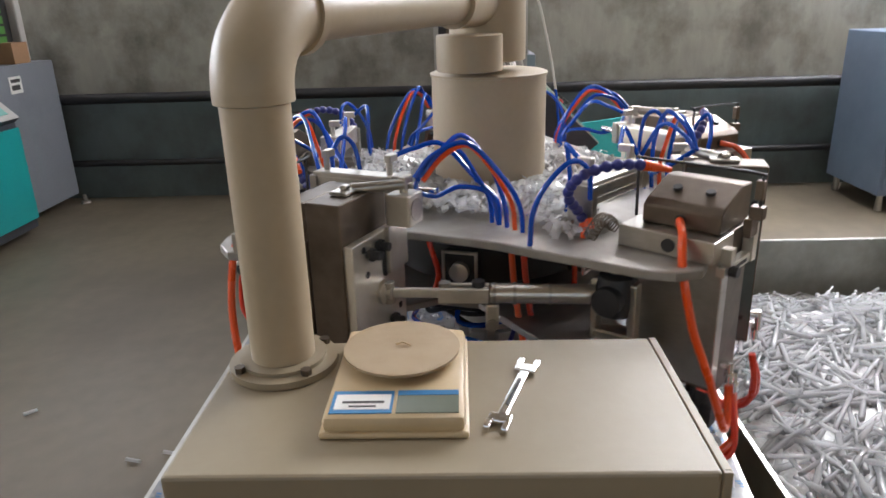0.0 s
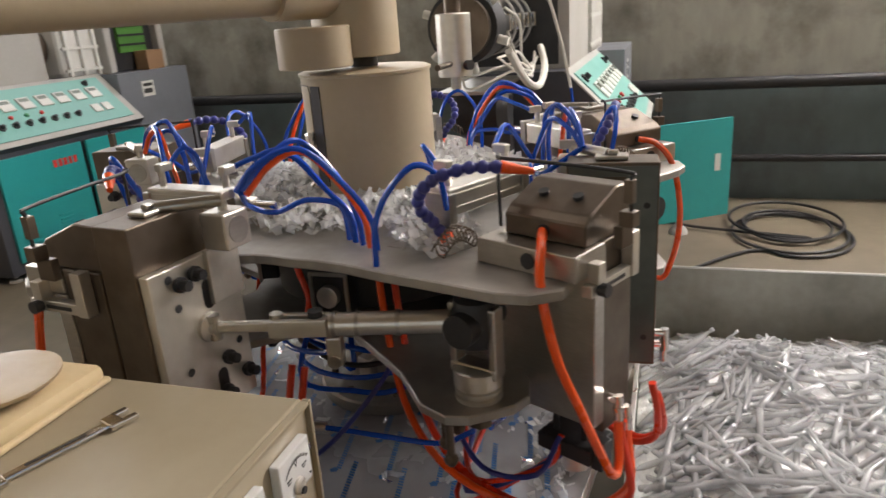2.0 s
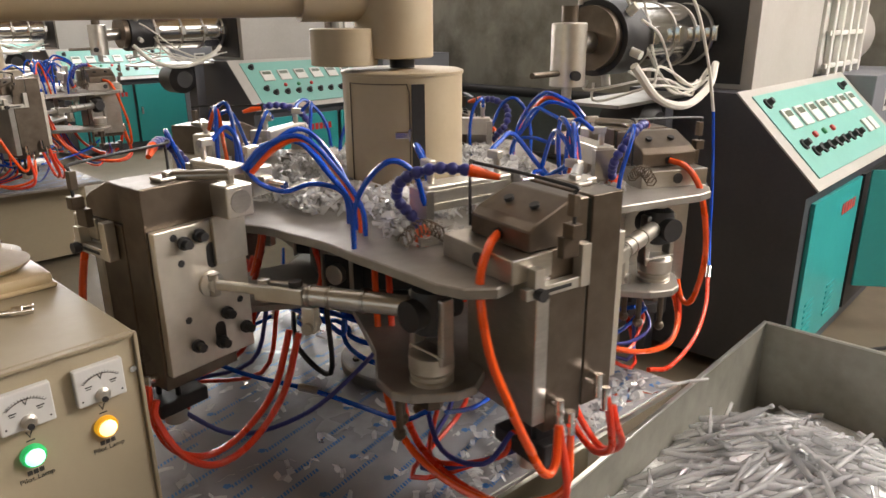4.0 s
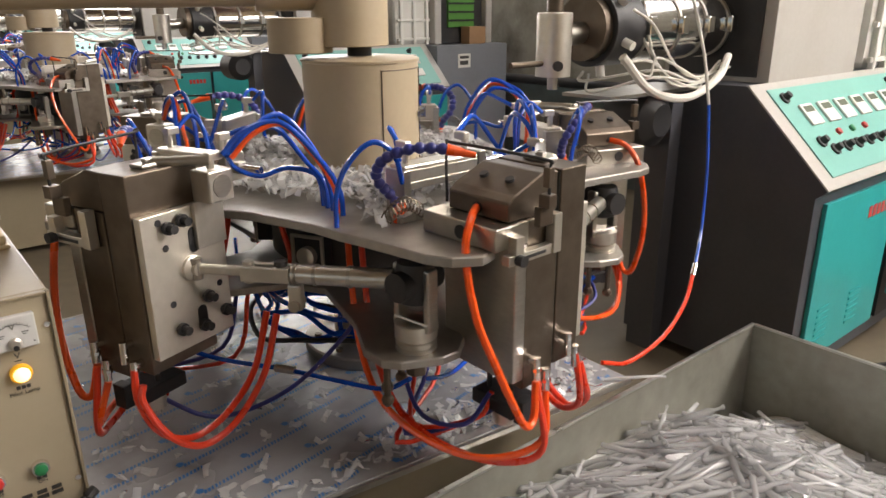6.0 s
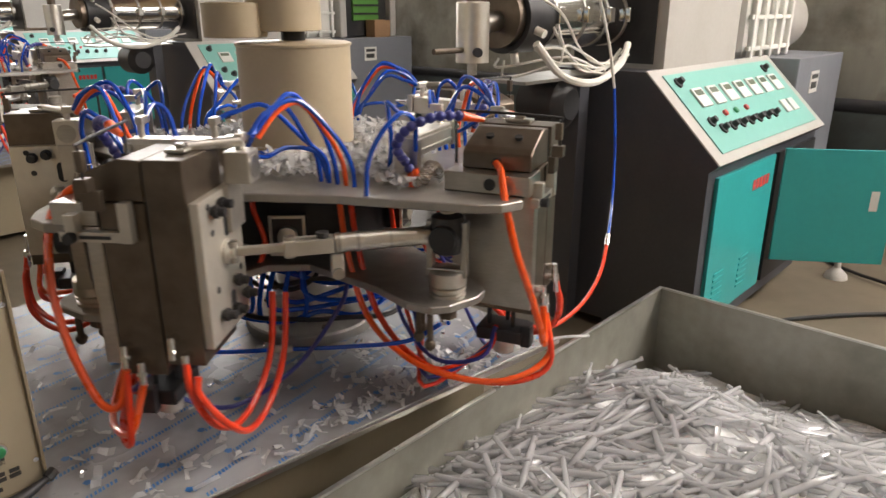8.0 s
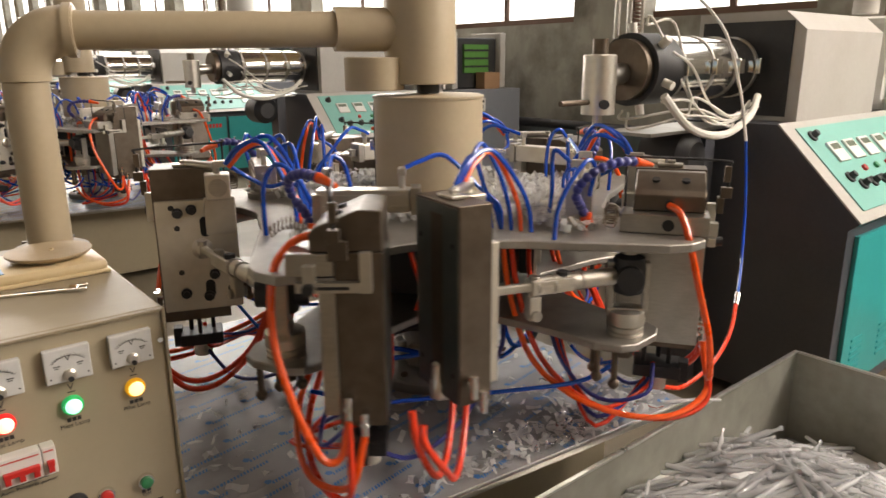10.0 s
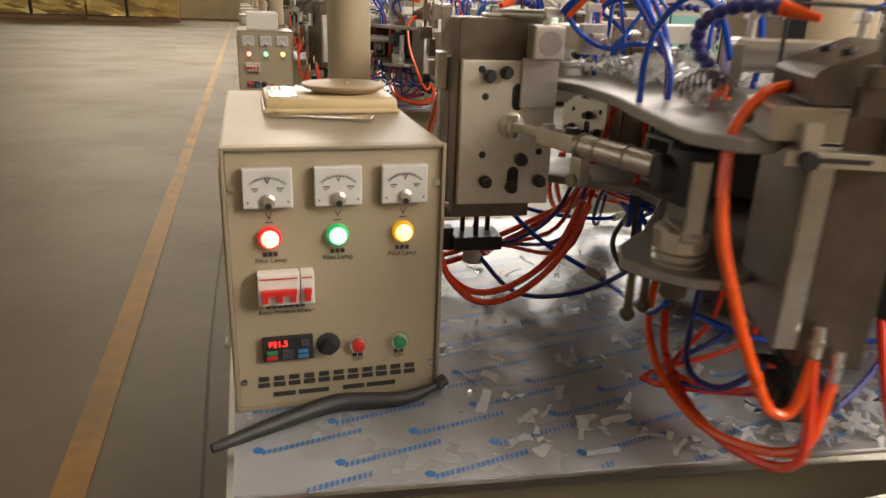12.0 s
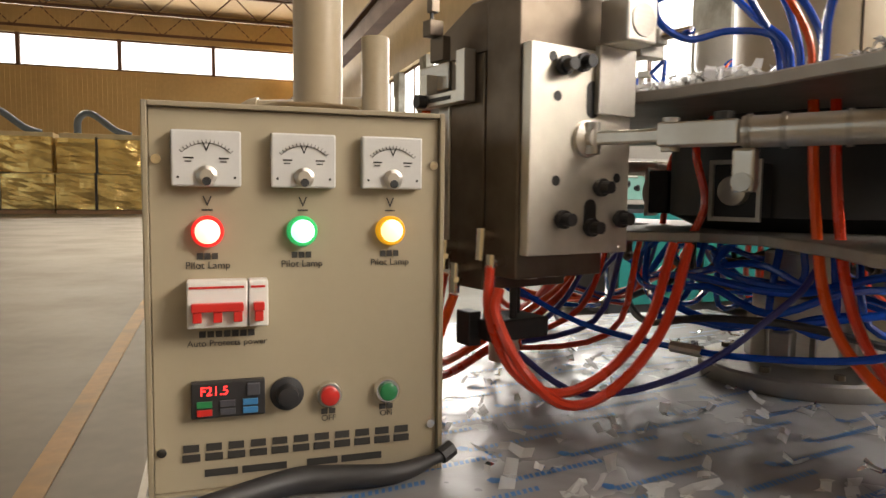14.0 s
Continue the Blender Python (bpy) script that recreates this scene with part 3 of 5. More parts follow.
# ---- exhaust pipe ----
def exhaust_pipe(m):
    p = tagged(empty("exhaust_pipe", m), "beige steel pipe from the control box to the drum", "pipe")
    z0, zc, px, py = TOP + H, 1.238, 0.230, 0.488
    fl = part("flange", lathe([(0.069, z0 + 0.001), (0.069, z0 + 0.010), (0.055, z0 + 0.011), (0.055, z0 + 0.016), (0.047, z0 + 0.017)], 40, px, py), CREAM, p, "worn flange plate", smooth=True)
    for a in (40, 130, 220, 310):
        c = (px + 0.060 * math.cos(radians(a)), py + 0.060 * math.sin(radians(a)))
        part("bolt", R((*c, z0 + 0.010), (*c, z0 + 0.018), 0.007, seg=6), DARKSTEEL, fl)
    part("riser", R((px, py, z0 + 0.015), (px, py, 1.165), 0.0405, seg=36), BEIGE, p, smooth=True)
    part("collar", lathe([(0.041, 1.145), (0.0465, 1.147), (0.0465, 1.160), (0.041, 1.165)], 36, px, py), BEIGE, p, smooth=True)
    ax, ay = 0.96 - px, 0.195 - py
    l = math.hypot(ax, ay)
    ux, uy = ax / l, ay / l
    pts = [(px, py, 1.155)] + [(px + ux * 0.085 * (1 - math.cos(a)), py + uy * 0.085 * (1 - math.cos(a)), 1.158 + 0.083 * math.sin(a)) for a in (radians(k * 11.25) for k in range(9))] + [(px + ux * 0.10, py + uy * 0.10, 1.241)]
    part("elbow", T(pts, 0.0465, 32, 2), BEIGE, p, smooth=True)
    part("level_pipe", R((px + ux * 0.085, py + uy * 0.085, 1.241), (px + ux * (l - 0.17), py + uy * (l - 0.17), 1.246), 0.0365, seg=32), BEIGE, p, smooth=True)
    part("collar", R((px + ux * 0.083, py + uy * 0.083, 1.241), (px + ux * 0.098, py + uy * 0.098, 1.241), 0.051, seg=32), BEIGE, p, smooth=True)
    part("tee_arm", R((px + ux * (l - 0.19), py + uy * (l - 0.19), 1.246), (px + ux * (l - 0.05), py + uy * (l - 0.05), 1.246), 0.046, seg=32), BEIGE, p, smooth=True)
    part("column", lathe([(0.077, 1.130), (0.080, 1.132), (0.080, 1.62), (0.076, 1.63)], 48, 0.96, 0.195), BEIGE, p, smooth=True)
    part("side_can", lathe([(0.064, 1.118), (0.066, 1.120), (0.066, 1.186), (0.063, 1.188)], 40, 0.96 - ux * 0.105, 0.195 - uy * 0.105), BEIGE, p, smooth=True)
    return p


pipe = exhaust_pipe(pose(0, 0, 0))

# ---- scale and spanner on the box ----
ZB = TOP + H
scale = tagged(empty("kitchen_scale", pose(0.168, 0.331, ZB, 0, 0, -90)), "yellowed kitchen scale with a round weighing plate", "scale")
part("body", B(-0.078, 0.078, -0.105, 0.110, 0.003, 0.026, 0.009), IVORY, scale, smooth=True)
part("skirt", B(-0.081, 0.081, -0.108, 0.113, 0.0005, 0.008, 0.003), IVORY, scale)
part("weighing_plate", lathe([(0.052, 0.027), (0.066, 0.033), (0.071, 0.037), (0.0715, 0.040), (0.066, 0.0408), (0.012, 0.0385)], 48, 0, 0.030), TAN, scale, smooth=True)
part("plate_dimple", T([(0.010, 0.03, 0.0412), (0.0, 0.038, 0.0412), (-0.008, 0.034, 0.0412)], 0.0012, 6, 4), IVORY, scale)
part("label_panel", B(-0.070, -0.002, -0.097, -0.052, 0.0255, 0.0266), LABELBLUE, scale, "blue and silver keypad label")
part("label_face", B(-0.066, -0.005, -0.090, -0.060, 0.0266, 0.0270), WHITE, scale)
part("label_writing", block(B(-0.058, -0.012, -0.078, -0.074, 0.0271, 0.0274), -0.050, -0.020, -0.086, -0.083, 0.0271, 0.0274), INK, scale)
part("display", B(0.002, 0.070, -0.097, -0.052, 0.0255, 0.0266), LCD, scale, "dull grey-green display")
part("display_stripe", B(0.002, 0.070, -0.062, -0.052, 0.0267, 0.0270), LABELBLUE, scale)

wrench = tagged(empty("spanner", pose(0.146, 0.197, ZB, 0, 0, -19)), "open-ended chrome spanner lying on the control box", "spanner")
wr = B(-0.055, 0.055, -0.006, 0.006, 0.001, 0.006, 0.002)
for sx in (-1, 1):
    for a, b, c, d in ((0.050, 0.066, -0.013, 0.013), (0.062, 0.080, 0.006, 0.014), (0.062, 0.080, -0.014, -0.006)):
        block(wr, sx * a, sx * b, c, d, 0.001, 0.0075, 0.0015, pose(0, 0, 0, 0, 0, 0))
part("shank", wr, CHROME, wrench)
part("stamp", B(-0.03, 0.03, -0.002, 0.002, 0.0062, 0.0065), INK, wrench)


# ---- pedestal and carousel ----
AX, AY = 0.979, 0.192
RC = 0.537


# small swings of the turning speed: seconds and degrees ahead of the even turn
SWING = ((0.0, 1.5), (0.5, 1.5), (1.0, -2.6), (1.5, 3.0), (2.0, 1.7), (2.5, -2.7), (2.7, -2.4), (4.0, 0.0), (5.0, -0.4), (5.2, 2.6), (5.9, -0.6), (6.0, -0.8),
         (7.0, 0.7), (8.5, 0.0), (9.5, -2.5), (9.7, -3.4), (10.6, 1.1), (11.0, -0.9), (12.6, -1.4), (13.0, 2.2), (13.5, 2.4), (14.0, 2.0))


def phase(t):
    d = SWING[-1][1]
    for (t0, d0), (t1, d1) in zip(SWING, SWING[1:]):
        if t <= t1:
            f = max(0.0, (t - t0) / (t1 - t0))
            f = f * f * (3 - 2 * f)
            d = d0 * (1 - f) + d1 * f
            break
    return -17.46 + 43.87 * t + d


def pedestal(m):
    p = tagged(empty("pedestal", m), "steel pedestal column on a round foot plate", "pedestal")
    part("foot_plate", lathe([(0.158, 0.0005), (0.160, 0.004), (0.160, 0.024), (0.156, 0.028), (0.075, 0.029)], 56, 0, 0), PLATE, p, smooth=True)
    part("column", lathe([(0.070, 0.028), (0.070, 0.10), (0.078, 0.102), (0.078, 0.15), (0.062, 0.152), (0.062, 0.205)], 32, 0, 0), STEEL, p, smooth=True)
    for k in range(8):
        a = radians(22 + 45 * k)
        part("bolt", R((0.13 * math.cos(a), 0.13 * math.sin(a), 0.028), (0.13 * math.cos(a), 0.13 * math.sin(a), 0.036), 0.008, seg=6), DARKSTEEL, p)
        part("block", B(0.062, 0.088, -0.018, 0.018, 0.035, 0.085, 0.003, pose(0, 0, 0, 0, 0, 22 + 45 * k)), STEEL, p)
    return p


ped = pedestal(pose(AX, AY, TOP))

carousel = tagged(empty("carousel", pose(AX, AY, 0, 0, 0, phase(0))), "rotary blow moulding carousel with five steel mould stations", "carousel")


def star(hub, tip, half):
    pts = []
    for k in range(5):
        a = radians(72 * k)
        arm = [(hub, -27), (tip - 0.13, None, -half), (tip - 0.03, None, -half), (tip + 0.015, None, -half * 0.75), (tip + 0.03, None, -half * 0.4),
               (tip + 0.03, None, half * 0.4), (tip + 0.015, None, half * 0.75), (tip - 0.03, None, half), (tip - 0.13, None, half), (hub, 27)]
        for q in arm:
            if q[1] is not None:
                pts.append((q[0] * math.cos(a + radians(q[1])), q[0] * math.sin(a + radians(q[1]))))
            else:
                x, y = q[0], q[2]
                pts.append((x * math.cos(a) - y * math.sin(a), x * math.sin(a) + y * math.cos(a)))
    return pts


UP = ((-42, 0.400), (-38, 0.400), (-33, 0.408), (-26, 0.420), (-20, 0.440), (-13, 0.485), (-7, 0.532), (-3, 0.575), (0, 0.615), (3, 0.640), (7, 0.648), (9.5, 0.630), (11, 0.560), (15, 0.480), (21, 0.430), (26, 0.408))
upper = [(r * math.cos(radians(72 * k + a)), r * math.sin(radians(72 * k + a))) for k in range(5) for a, r in UP]
part("upper_plate", slab(upper, 0.848, 0.864, 0.002), PLATE, carousel, "scuffed steel star plate")
part("lower_plate", slab(star(0.27, 0.555, 0.085), 0.664, 0.679, 0.002), PLATE, carousel)
part("hub_core", lathe([(0.17, 0.6795), (0.215, 0.70), (0.215, 0.8475)], 40), BLACK, carousel, "dark hub core", smooth=True)
drum = part("drum", lathe([(0.118, 0.8645), (0.124, 0.868), (0.124, 1.098), (0.127, 1.099), (0.127, 1.104), (0.119, 1.107), (0.03, 1.109)], 64), BEIGE, carousel, "beige painted steel drum", smooth=True)
part("neck", lathe([(0.026, 1.1095), (0.026, 1.131)], 24), BLACK, carousel, smooth=True)
door_a = 12.0
part("drum_door", T([(0.1245 * math.cos(radians(a)), 0.1245 * math.sin(radians(a)), 1.085) for a in range(int(door_a), int(door_a) + 66, 6)] + [(0.1245 * math.cos(radians(door_a + 62)), 0.1245 * math.sin(radians(door_a + 62)), 1.07)] + [(0.1245 * math.cos(radians(door_a + 62)), 0.1245 * math.sin(radians(door_a + 62)), 0.88)], 0.0014, 5, 1, smooth=False), DARKSTEEL, drum)
part("drum_seam", T([(0.1245 * math.cos(radians(door_a)), 0.1245 * math.sin(radians(door_a)), z) for z in (0.88, 0.98, 1.085)], 0.0016, 5, 1), DARKSTEEL, drum)
# the drum is not cut: a black strip paints the slot's shade
part("drum_slot", B(0.118, 0.1252, -0.013, 0.013, 0.90, 1.085, 0.0, pose(0, 0, 0, 0, 0, door_a + 70)), BLACK, drum, "black strip painted as the shade in the open slot")
part("drum_latch", block(B(0.124, 0.133, -0.016, 0.016, 0.982, 0.996, 0.002, pose(0, 0, 0, 0, 0, door_a + 56)), 0.124, 0.139, 0.010, 0.016, 0.978, 1.002, 0.001, pose(0, 0, 0, 0, 0, door_a + 56)), CHROME, drum, "bright latch")

TURN = [pose(0, 0, 0, 0, 0, 72 * k) for k in range(5)]
CP = [q @ pose(RC, 0, 0, 0, 0, 126) for q in TURN]           # pivot at an arm's end
SX = [q @ pose(0.538, 0.076, 0, 0, 0, 118) for q in TURN]    # mould station: x forwards, -y outwards
LK = [q @ pose(0.443, 0.265, 0.795, 0, 0, 138.4) for q in TURN]  # from the mould's boss to the next arm's pivot
AHEAD = 0.010   # the moving half stands this much further forwards


def each(name, bm, mat, label="", smooth=False, owners=None, at=None, up=0.0):
    """The same part on all five stations."""
    if up:
        bmesh.ops.translate(bm, vec=(0, 0, up), verts=bm.verts)
    first = part(name, bm, mat, owners[0] if owners else carousel, label, smooth=smooth)
    if owners:
        return [first] + [again(first, Matrix.Identity(4), o) for o in owners[1:]]
    at = at or SX
    first.matrix_basis = at[0]
    return [first] + [again(first, at[k], carousel) for k in range(1, 5)]


def drilled(bm, holes, x, r, depth=0.004):
    for y, z in holes:
        rod(bm, (x - depth, y, z), (x + 0.0006, y, z), r, seg=14)
    return bm


# fixed side
each("mounting_plate", B(0.020, 0.045, -0.098, 0.062, 0.630, 0.862, 0.002), STEEL)
fixed = each("fixed_mould_half", B(0.0455, 0.1195, -0.096, 0.042, 0.610, 0.900, 0.002), DARKSTEEL, "oil-dark steel mould half")
each("mould_core", B(0.120, 0.1215, -0.080, 0.028, 0.625, 0.895, 0.0), MOULDFACE, owners=fixed)
each("carrier_block", B(-0.028, 0.0445, -0.100, 0.060, 0.8645, 0.900, 0.002), STEEL)
head = bmesh.new()
for y in (-0.092, 0.038):
    head.faces.new([head.verts.new((x, y, z)) for x, z in ((0.008, 0.9005), (0.1190, 0.9005), (0.1190, 0.964), (0.084, 0.966), (0.020, 0.940), (0.008, 0.930))])
head.verts.ensure_lookup_table()
for k in range(6):
    head.faces.new((head.verts[k], head.verts[(k + 1) % 6], head.verts[6 + (k + 1) % 6], head.verts[6 + k]))
bmesh.ops.bevel(head, geom=list(head.edges), offset=0.002, segments=1, affect="EDGES")
heads = each("clamp_head", head, DARKSTEEL, "dark clamp head with a sloping top")
for y in (-0.055, 0.0):
    each("head_screw", R((0.051, y, 0.949), (0.048, y, 0.957), 0.0075, seg=12), BLACK, owners=heads)
# ports as black discs on uncut faces, their inner shade painted
each("head_port", R((0.0055, -0.027, 0.914), (0.009, -0.027, 0.914), 0.009, seg=14), BLACK, owners=heads)
each("carrier_port", R((-0.0305, -0.027, 0.882), (-0.027, -0.027, 0.882), 0.011, seg=14), BLACK)
each("latch_bar", block(block(B(-0.012, 0.100, -0.113, -0.0985, 0.842, 0.858, 0.001), 0.086, 0.104, -0.116, -0.0985, 0.842, 0.905, 0.001), 0.0, 0.018, -0.116, -0.0985, 0.858, 0.885, 0.001), ALU, "steel latch bar")
# black strip on the bar paints the shade of its slot
each("latch_slot", B(0.020, 0.070, -0.1142, -0.1128, 0.8475, 0.8525), BLACK)
each("latch_knob", R((0.008, -0.126, 0.850), (0.008, -0.113, 0.850), 0.009, seg=12), BLACK)
# pivot, bearing and end caps
each("bearing", lathe([(0.012, 0.735), (0.028, 0.742), (0.032, 0.76), (0.032, 0.79), (0.028, 0.808), (0.012, 0.815)], 24), BLACK, "black rubber bearing", smooth=True, at=CP, up=0.020)
each("bearing_arm", R((-0.045, 0, 0.775), (0.045, 0, 0.775), 0.024, seg=18), BLACK, smooth=True, at=CP, up=0.020)
each("clevis", block(block(B(-0.012, 0.012, -0.038, -0.026, 0.70, 0.80, 0.003), -0.012, 0.012, 0.026, 0.038, 0.70, 0.80, 0.003), -0.014, 0.014, -0.038, 0.038, 0.695, 0.712, 0.003), STEEL, at=CP, up=0.020)
cap = lathe([(0.030, 0.655), (0.034, 0.657), (0.034, 0.664), (0.030, 0.666), (0.030, 0.669), (0.034, 0.671), (0.034, 0.675), (0.030, 0.677), (0.035, 0.680), (0.035, 0.705), (0.031, 0.708), (0.010, 0.709)], 28)
each("ringed_cap", cap, ALU, "ringed steel cap", smooth=True, at=CP, up=0.020)
each("shaft", R((0, 0, 0.79), (0, 0, 0.828), 0.014, seg=16), STEEL, smooth=True, at=CP, up=0.020)
each("under_nut", R((0, 0, 0.612), (0, 0, 0.6395), 0.018, seg=6), DARKSTEEL, at=CP, up=0.020)
# drive rod towards the trailing mould, fixed on this arm's bearing
drives = each("drive_cylinder", R((0.168, 0, 0), (0.335, 0, 0), 0.0165, seg=24), ALU, "slim ringed drive cylinder", smooth=True, at=LK)
for x in (0.172, 0.205, 0.262):
    each("cylinder_ring", R((x, 0, 0), (x + 0.005, 0, 0), 0.0185, seg=24), STEEL, owners=drives, smooth=True)
knuckles = each("link_knuckle", B(0.160, 0.182, -0.011, 0.011, -0.062, -0.017, 0.003), ALU, "knuckle hanging under the cylinder", at=LK)
each("knuckle_pin", R((0.171, -0.017, -0.052), (0.171, 0.017, -0.052), 0.010, seg=14), STEEL, owners=knuckles, smooth=True)

# moving mould half with its back plate
movers = each("movable_mould_half", B(0.1130, 0.1750, -0.096, 0.042, 0.630, 0.966, 0.002), DARKSTEEL, "dark steel mould half that swings open")
each("mould_core", B(0.1116, 0.1129, -0.093, 0.039, 0.635, 0.961), MOULDFACE, "grey-green mould face", owners=movers)
cav = bmesh.new()
block(cav, 0.1106, 0.1116, -0.046, -0.012, 0.65, 0.945)
each("cavity_strip", cav, DARKSTEEL, owners=movers)
each("end_plug", lathe([(0.014, 0.622), (0.014, 0.650), (0.011, 0.654), (0.011, 0.682), (0.006, 0.686)], 16, 0.1125, -0.027), ALU, owners=movers, smooth=True)
pins = bmesh.new()
for y in (-0.078, 0.024):
    for z in (0.68, 0.90):
        rod(pins, (0.1106, y, z), (0.1118, y, z), 0.005, seg=10)
each("dowel", pins, BLACK, owners=movers)
each("top_clamp", block(B(0.128, 0.160, -0.05, 0.0, 0.9665, 0.973, 0.002), 0.138, 0.150, -0.035, -0.02, 0.973, 0.980, 0.002), STEEL, owners=movers)
back = B(0.1755, 0.191, -0.092, 0.070, 0.658, 0.900, 0.0015)
backs = each("back_plate", back, BACKPLATE, "drilled steel back plate", owners=movers)
# slots are not cut; black shapes on the plate paint their shade
for y, z, h in ((0.004, 0.842, 0.024), (0.004, 0.704, 0.020)):
    slot = B(0.1912, 0.1918, y - 0.010, y + 0.010, z - h / 2, z + h / 2)
    for e in (-1, 1):
        rod(slot, (0.1912, y, z + e * h / 2), (0.1918, y, z + e * h / 2), 0.010, seg=14)
    each("plate_slot", slot, BLACK, owners=movers)
# likewise the holes: thin black discs painted as shade
for y, z in ((-0.052, 0.842), (0.052, 0.842), (-0.052, 0.745), (0.048, 0.750), (0.056, 0.886), (-0.06, 0.886)):
    each("plate_hole", R((0.1912, y, z), (0.1918, y, z), 0.006, seg=12), BLACK, owners=movers)
for y, z in ((-0.048, 0.876), (-0.020, 0.882), (0.015, 0.738), (0.050, 0.700), (-0.046, 0.700), (0.0, 0.690)):
    bm = R((0.191, y, z), (0.215, y, z), 0.0075, seg=12)
    rod(bm, (0.196, y, z), (0.203, y, z), 0.011, seg=12)
    each("bolt", bm, BLACK, owners=movers)
each("link_boss", lathe([(0.022, 0.0), (0.022, 0.006), (0.012, 0.010), (0.012, 0.018)], 20), ALU, owners=movers)
for o in movers:
    for c in o.children:
        if c.name.startswith("link_boss"):
            c.matrix_basis = pose(0.191, -0.005, 0.795, 0, 90, 0)
cyl = B(0.192, 0.236, 0.012, 0.062, 0.905, 0.958, 0.003)
cyls = each("compact_cylinder", cyl, ALU, "square aluminium air cylinder", owners=movers)
cylcap = R((0.236, 0.037, 0.931), (0.2375, 0.037, 0.931), 0.019, seg=24)
each("cylinder_cap", cylcap, STEEL, owners=movers, smooth=True)
each("cylinder_bracket", B(0.1915, 0.200, 0.006, 0.068, 0.825, 0.905, 0.001), ALU, owners=movers)
each("cylinder_rod", R((0.150, -0.02, 0.972), (0.215, 0.035, 0.972), 0.009, seg=14), STEEL, owners=movers, smooth=True)
each("air_fitting", block(R((0.214, 0.037, 0.958), (0.214, 0.037, 0.978), 0.007, seg=12), 0.207, 0.221, 0.030, 0.060, 0.970, 0.984, 0.002), ALU, owners=movers)
# link between back plate and drive cylinder
link = bmesh.new()
block(link, -0.012, 0.100, -0.006, 0.006, -0.008, 0.008, 0.003)
block(link, 0.082, 0.166, -0.016, -0.007, -0.013, 0.013, 0.002)
block(link, 0.082, 0.166, 0.007, 0.016, -0.013, 0.013, 0.002)
block(link, 0.138, 0.166, -0.0068, 0.0068, -0.012, 0.012, 0.002)
links = each("link_bar", link, ALU, "forked steel link", at=LK)
for x in (0.0, 0.092):
    each("link_pin", R((x, 0, -0.018), (x, 0, 0.019), 0.0095, seg=14), STEEL, owners=links, smooth=True)
each("link_stop", R((0.148, 0, 0.013), (0.148, 0, 0.022), 0.011, seg=12), BLACK, owners=links)

# air cylinder on top of each arm, with brackets
bm = B(-0.015, 0.155, 0.120, 0.160, 0.915, 0.957, 0.003)
for s in (0.925, 0.945):
    block(bm, -0.013, 0.153, 0.118, 0.1205, s - 0.003, s + 0.003)
acyl = each("air_cylinder", bm, ALU, "long aluminium air cylinder")
each("cylinder_foot", block(B(-0.020, -0.005, 0.115, 0.165, 0.8645, 0.95, 0.001), -0.035, 0.035, 0.110, 0.170, 0.8645, 0.880, 0.001), STEEL)
each("cylinder_end", block(B(0.1555, 0.173, 0.117, 0.163, 0.911, 0.961, 0.002), 0.173, 0.190, 0.130, 0.150, 0.926, 0.946, 0.002), STEEL)
each("piston_rod", R((0.173, 0.139, 0.936), (0.235, 0.139, 0.936), 0.006, seg=12), CHROME, smooth=True)
for x in (0.005, 0.140):
    each("elbow_fitting", block(R((x, 0.140, 0.957), (x, 0.140, 0.985), 0.006, seg=10), x - 0.007, x + 0.007, 0.133, 0.160, 0.980, 0.994, 0.002), ALU)
each("plate_bush", lathe([(0.045, 0.8645), (0.045, 0.878), (0.030, 0.880), (0.030, 0.887)], 28, 0.02, 0.15), PLATE, smooth=True)

# coolant hose of ball segments with an orange nozzle
path = [(-0.023, 0.123, 0.885), (-0.036, 0.134, 0.912), (-0.058, 0.140, 0.942), (-0.060, 0.116, 0.976), (-0.030, 0.076, 0.995), (0.008, 0.038, 0.994)]
balls = bmesh.new()
line = glide(path, 6)
tube(balls, path, 0.0062, 8, 6)
last = line[0]
for p in line:
    if (p - last).length > 0.0125 or p is line[0]:
        bmesh.ops.create_icosphere(balls, subdivisions=2, radius=0.0098, matrix=Matrix.Translation(p))
        last = p
each("coolant_hose", balls, NAVYHOSE, "navy ball-jointed coolant hose", smooth=True)
each("nozzle", R((0.006, 0.040, 0.994), (0.040, 0.010, 0.984), 0.0095, 0.0045, 12), ORANGEHOSE, "orange nozzle", smooth=True)
each("hose_foot", lathe([(0.013, 0.8645), (0.013, 0.885), (0.010, 0.893), (0.010, 0.898)], 14, -0.023, 0.123), ORANGEHOSE, smooth=True)
# thin bent wire over the head, and a spring
each("trip_wire", T([(0.02, 0.055, 0.905), (0.02, 0.055, 0.995), (0.03, 0.045, 1.0), (0.05, -0.118, 0.995), (0.052, -0.13, 0.985), (0.052, -0.13, 0.94)], 0.0026, 6, 6), BLACK)
each("trip_clamp", block(block(B(0.043, 0.061, -0.138, -0.118, 0.925, 0.945, 0.001), 0.046, 0.058, -0.134, -0.122, 0.955, 0.985, 0.001), 0.04, 0.07, -0.125, -0.113, 0.895, 0.925, 0.001), DARKSTEEL)
spr = [(-0.06 + 0.0012 * k, 0.03 + 0.012 * math.cos(k * 1.05), 0.90 + 0.012 * math.sin(k * 1.05) + 0.018 * math.sin(math.pi * k / 60)) for k in range(61)]
spr = [(x - 0.03, y + 0.045, z - 0.008) for x, y, z in spr]
each("return_spring", T(spr, 0.0013, 5, 1, smooth=False), DARKSTEEL)

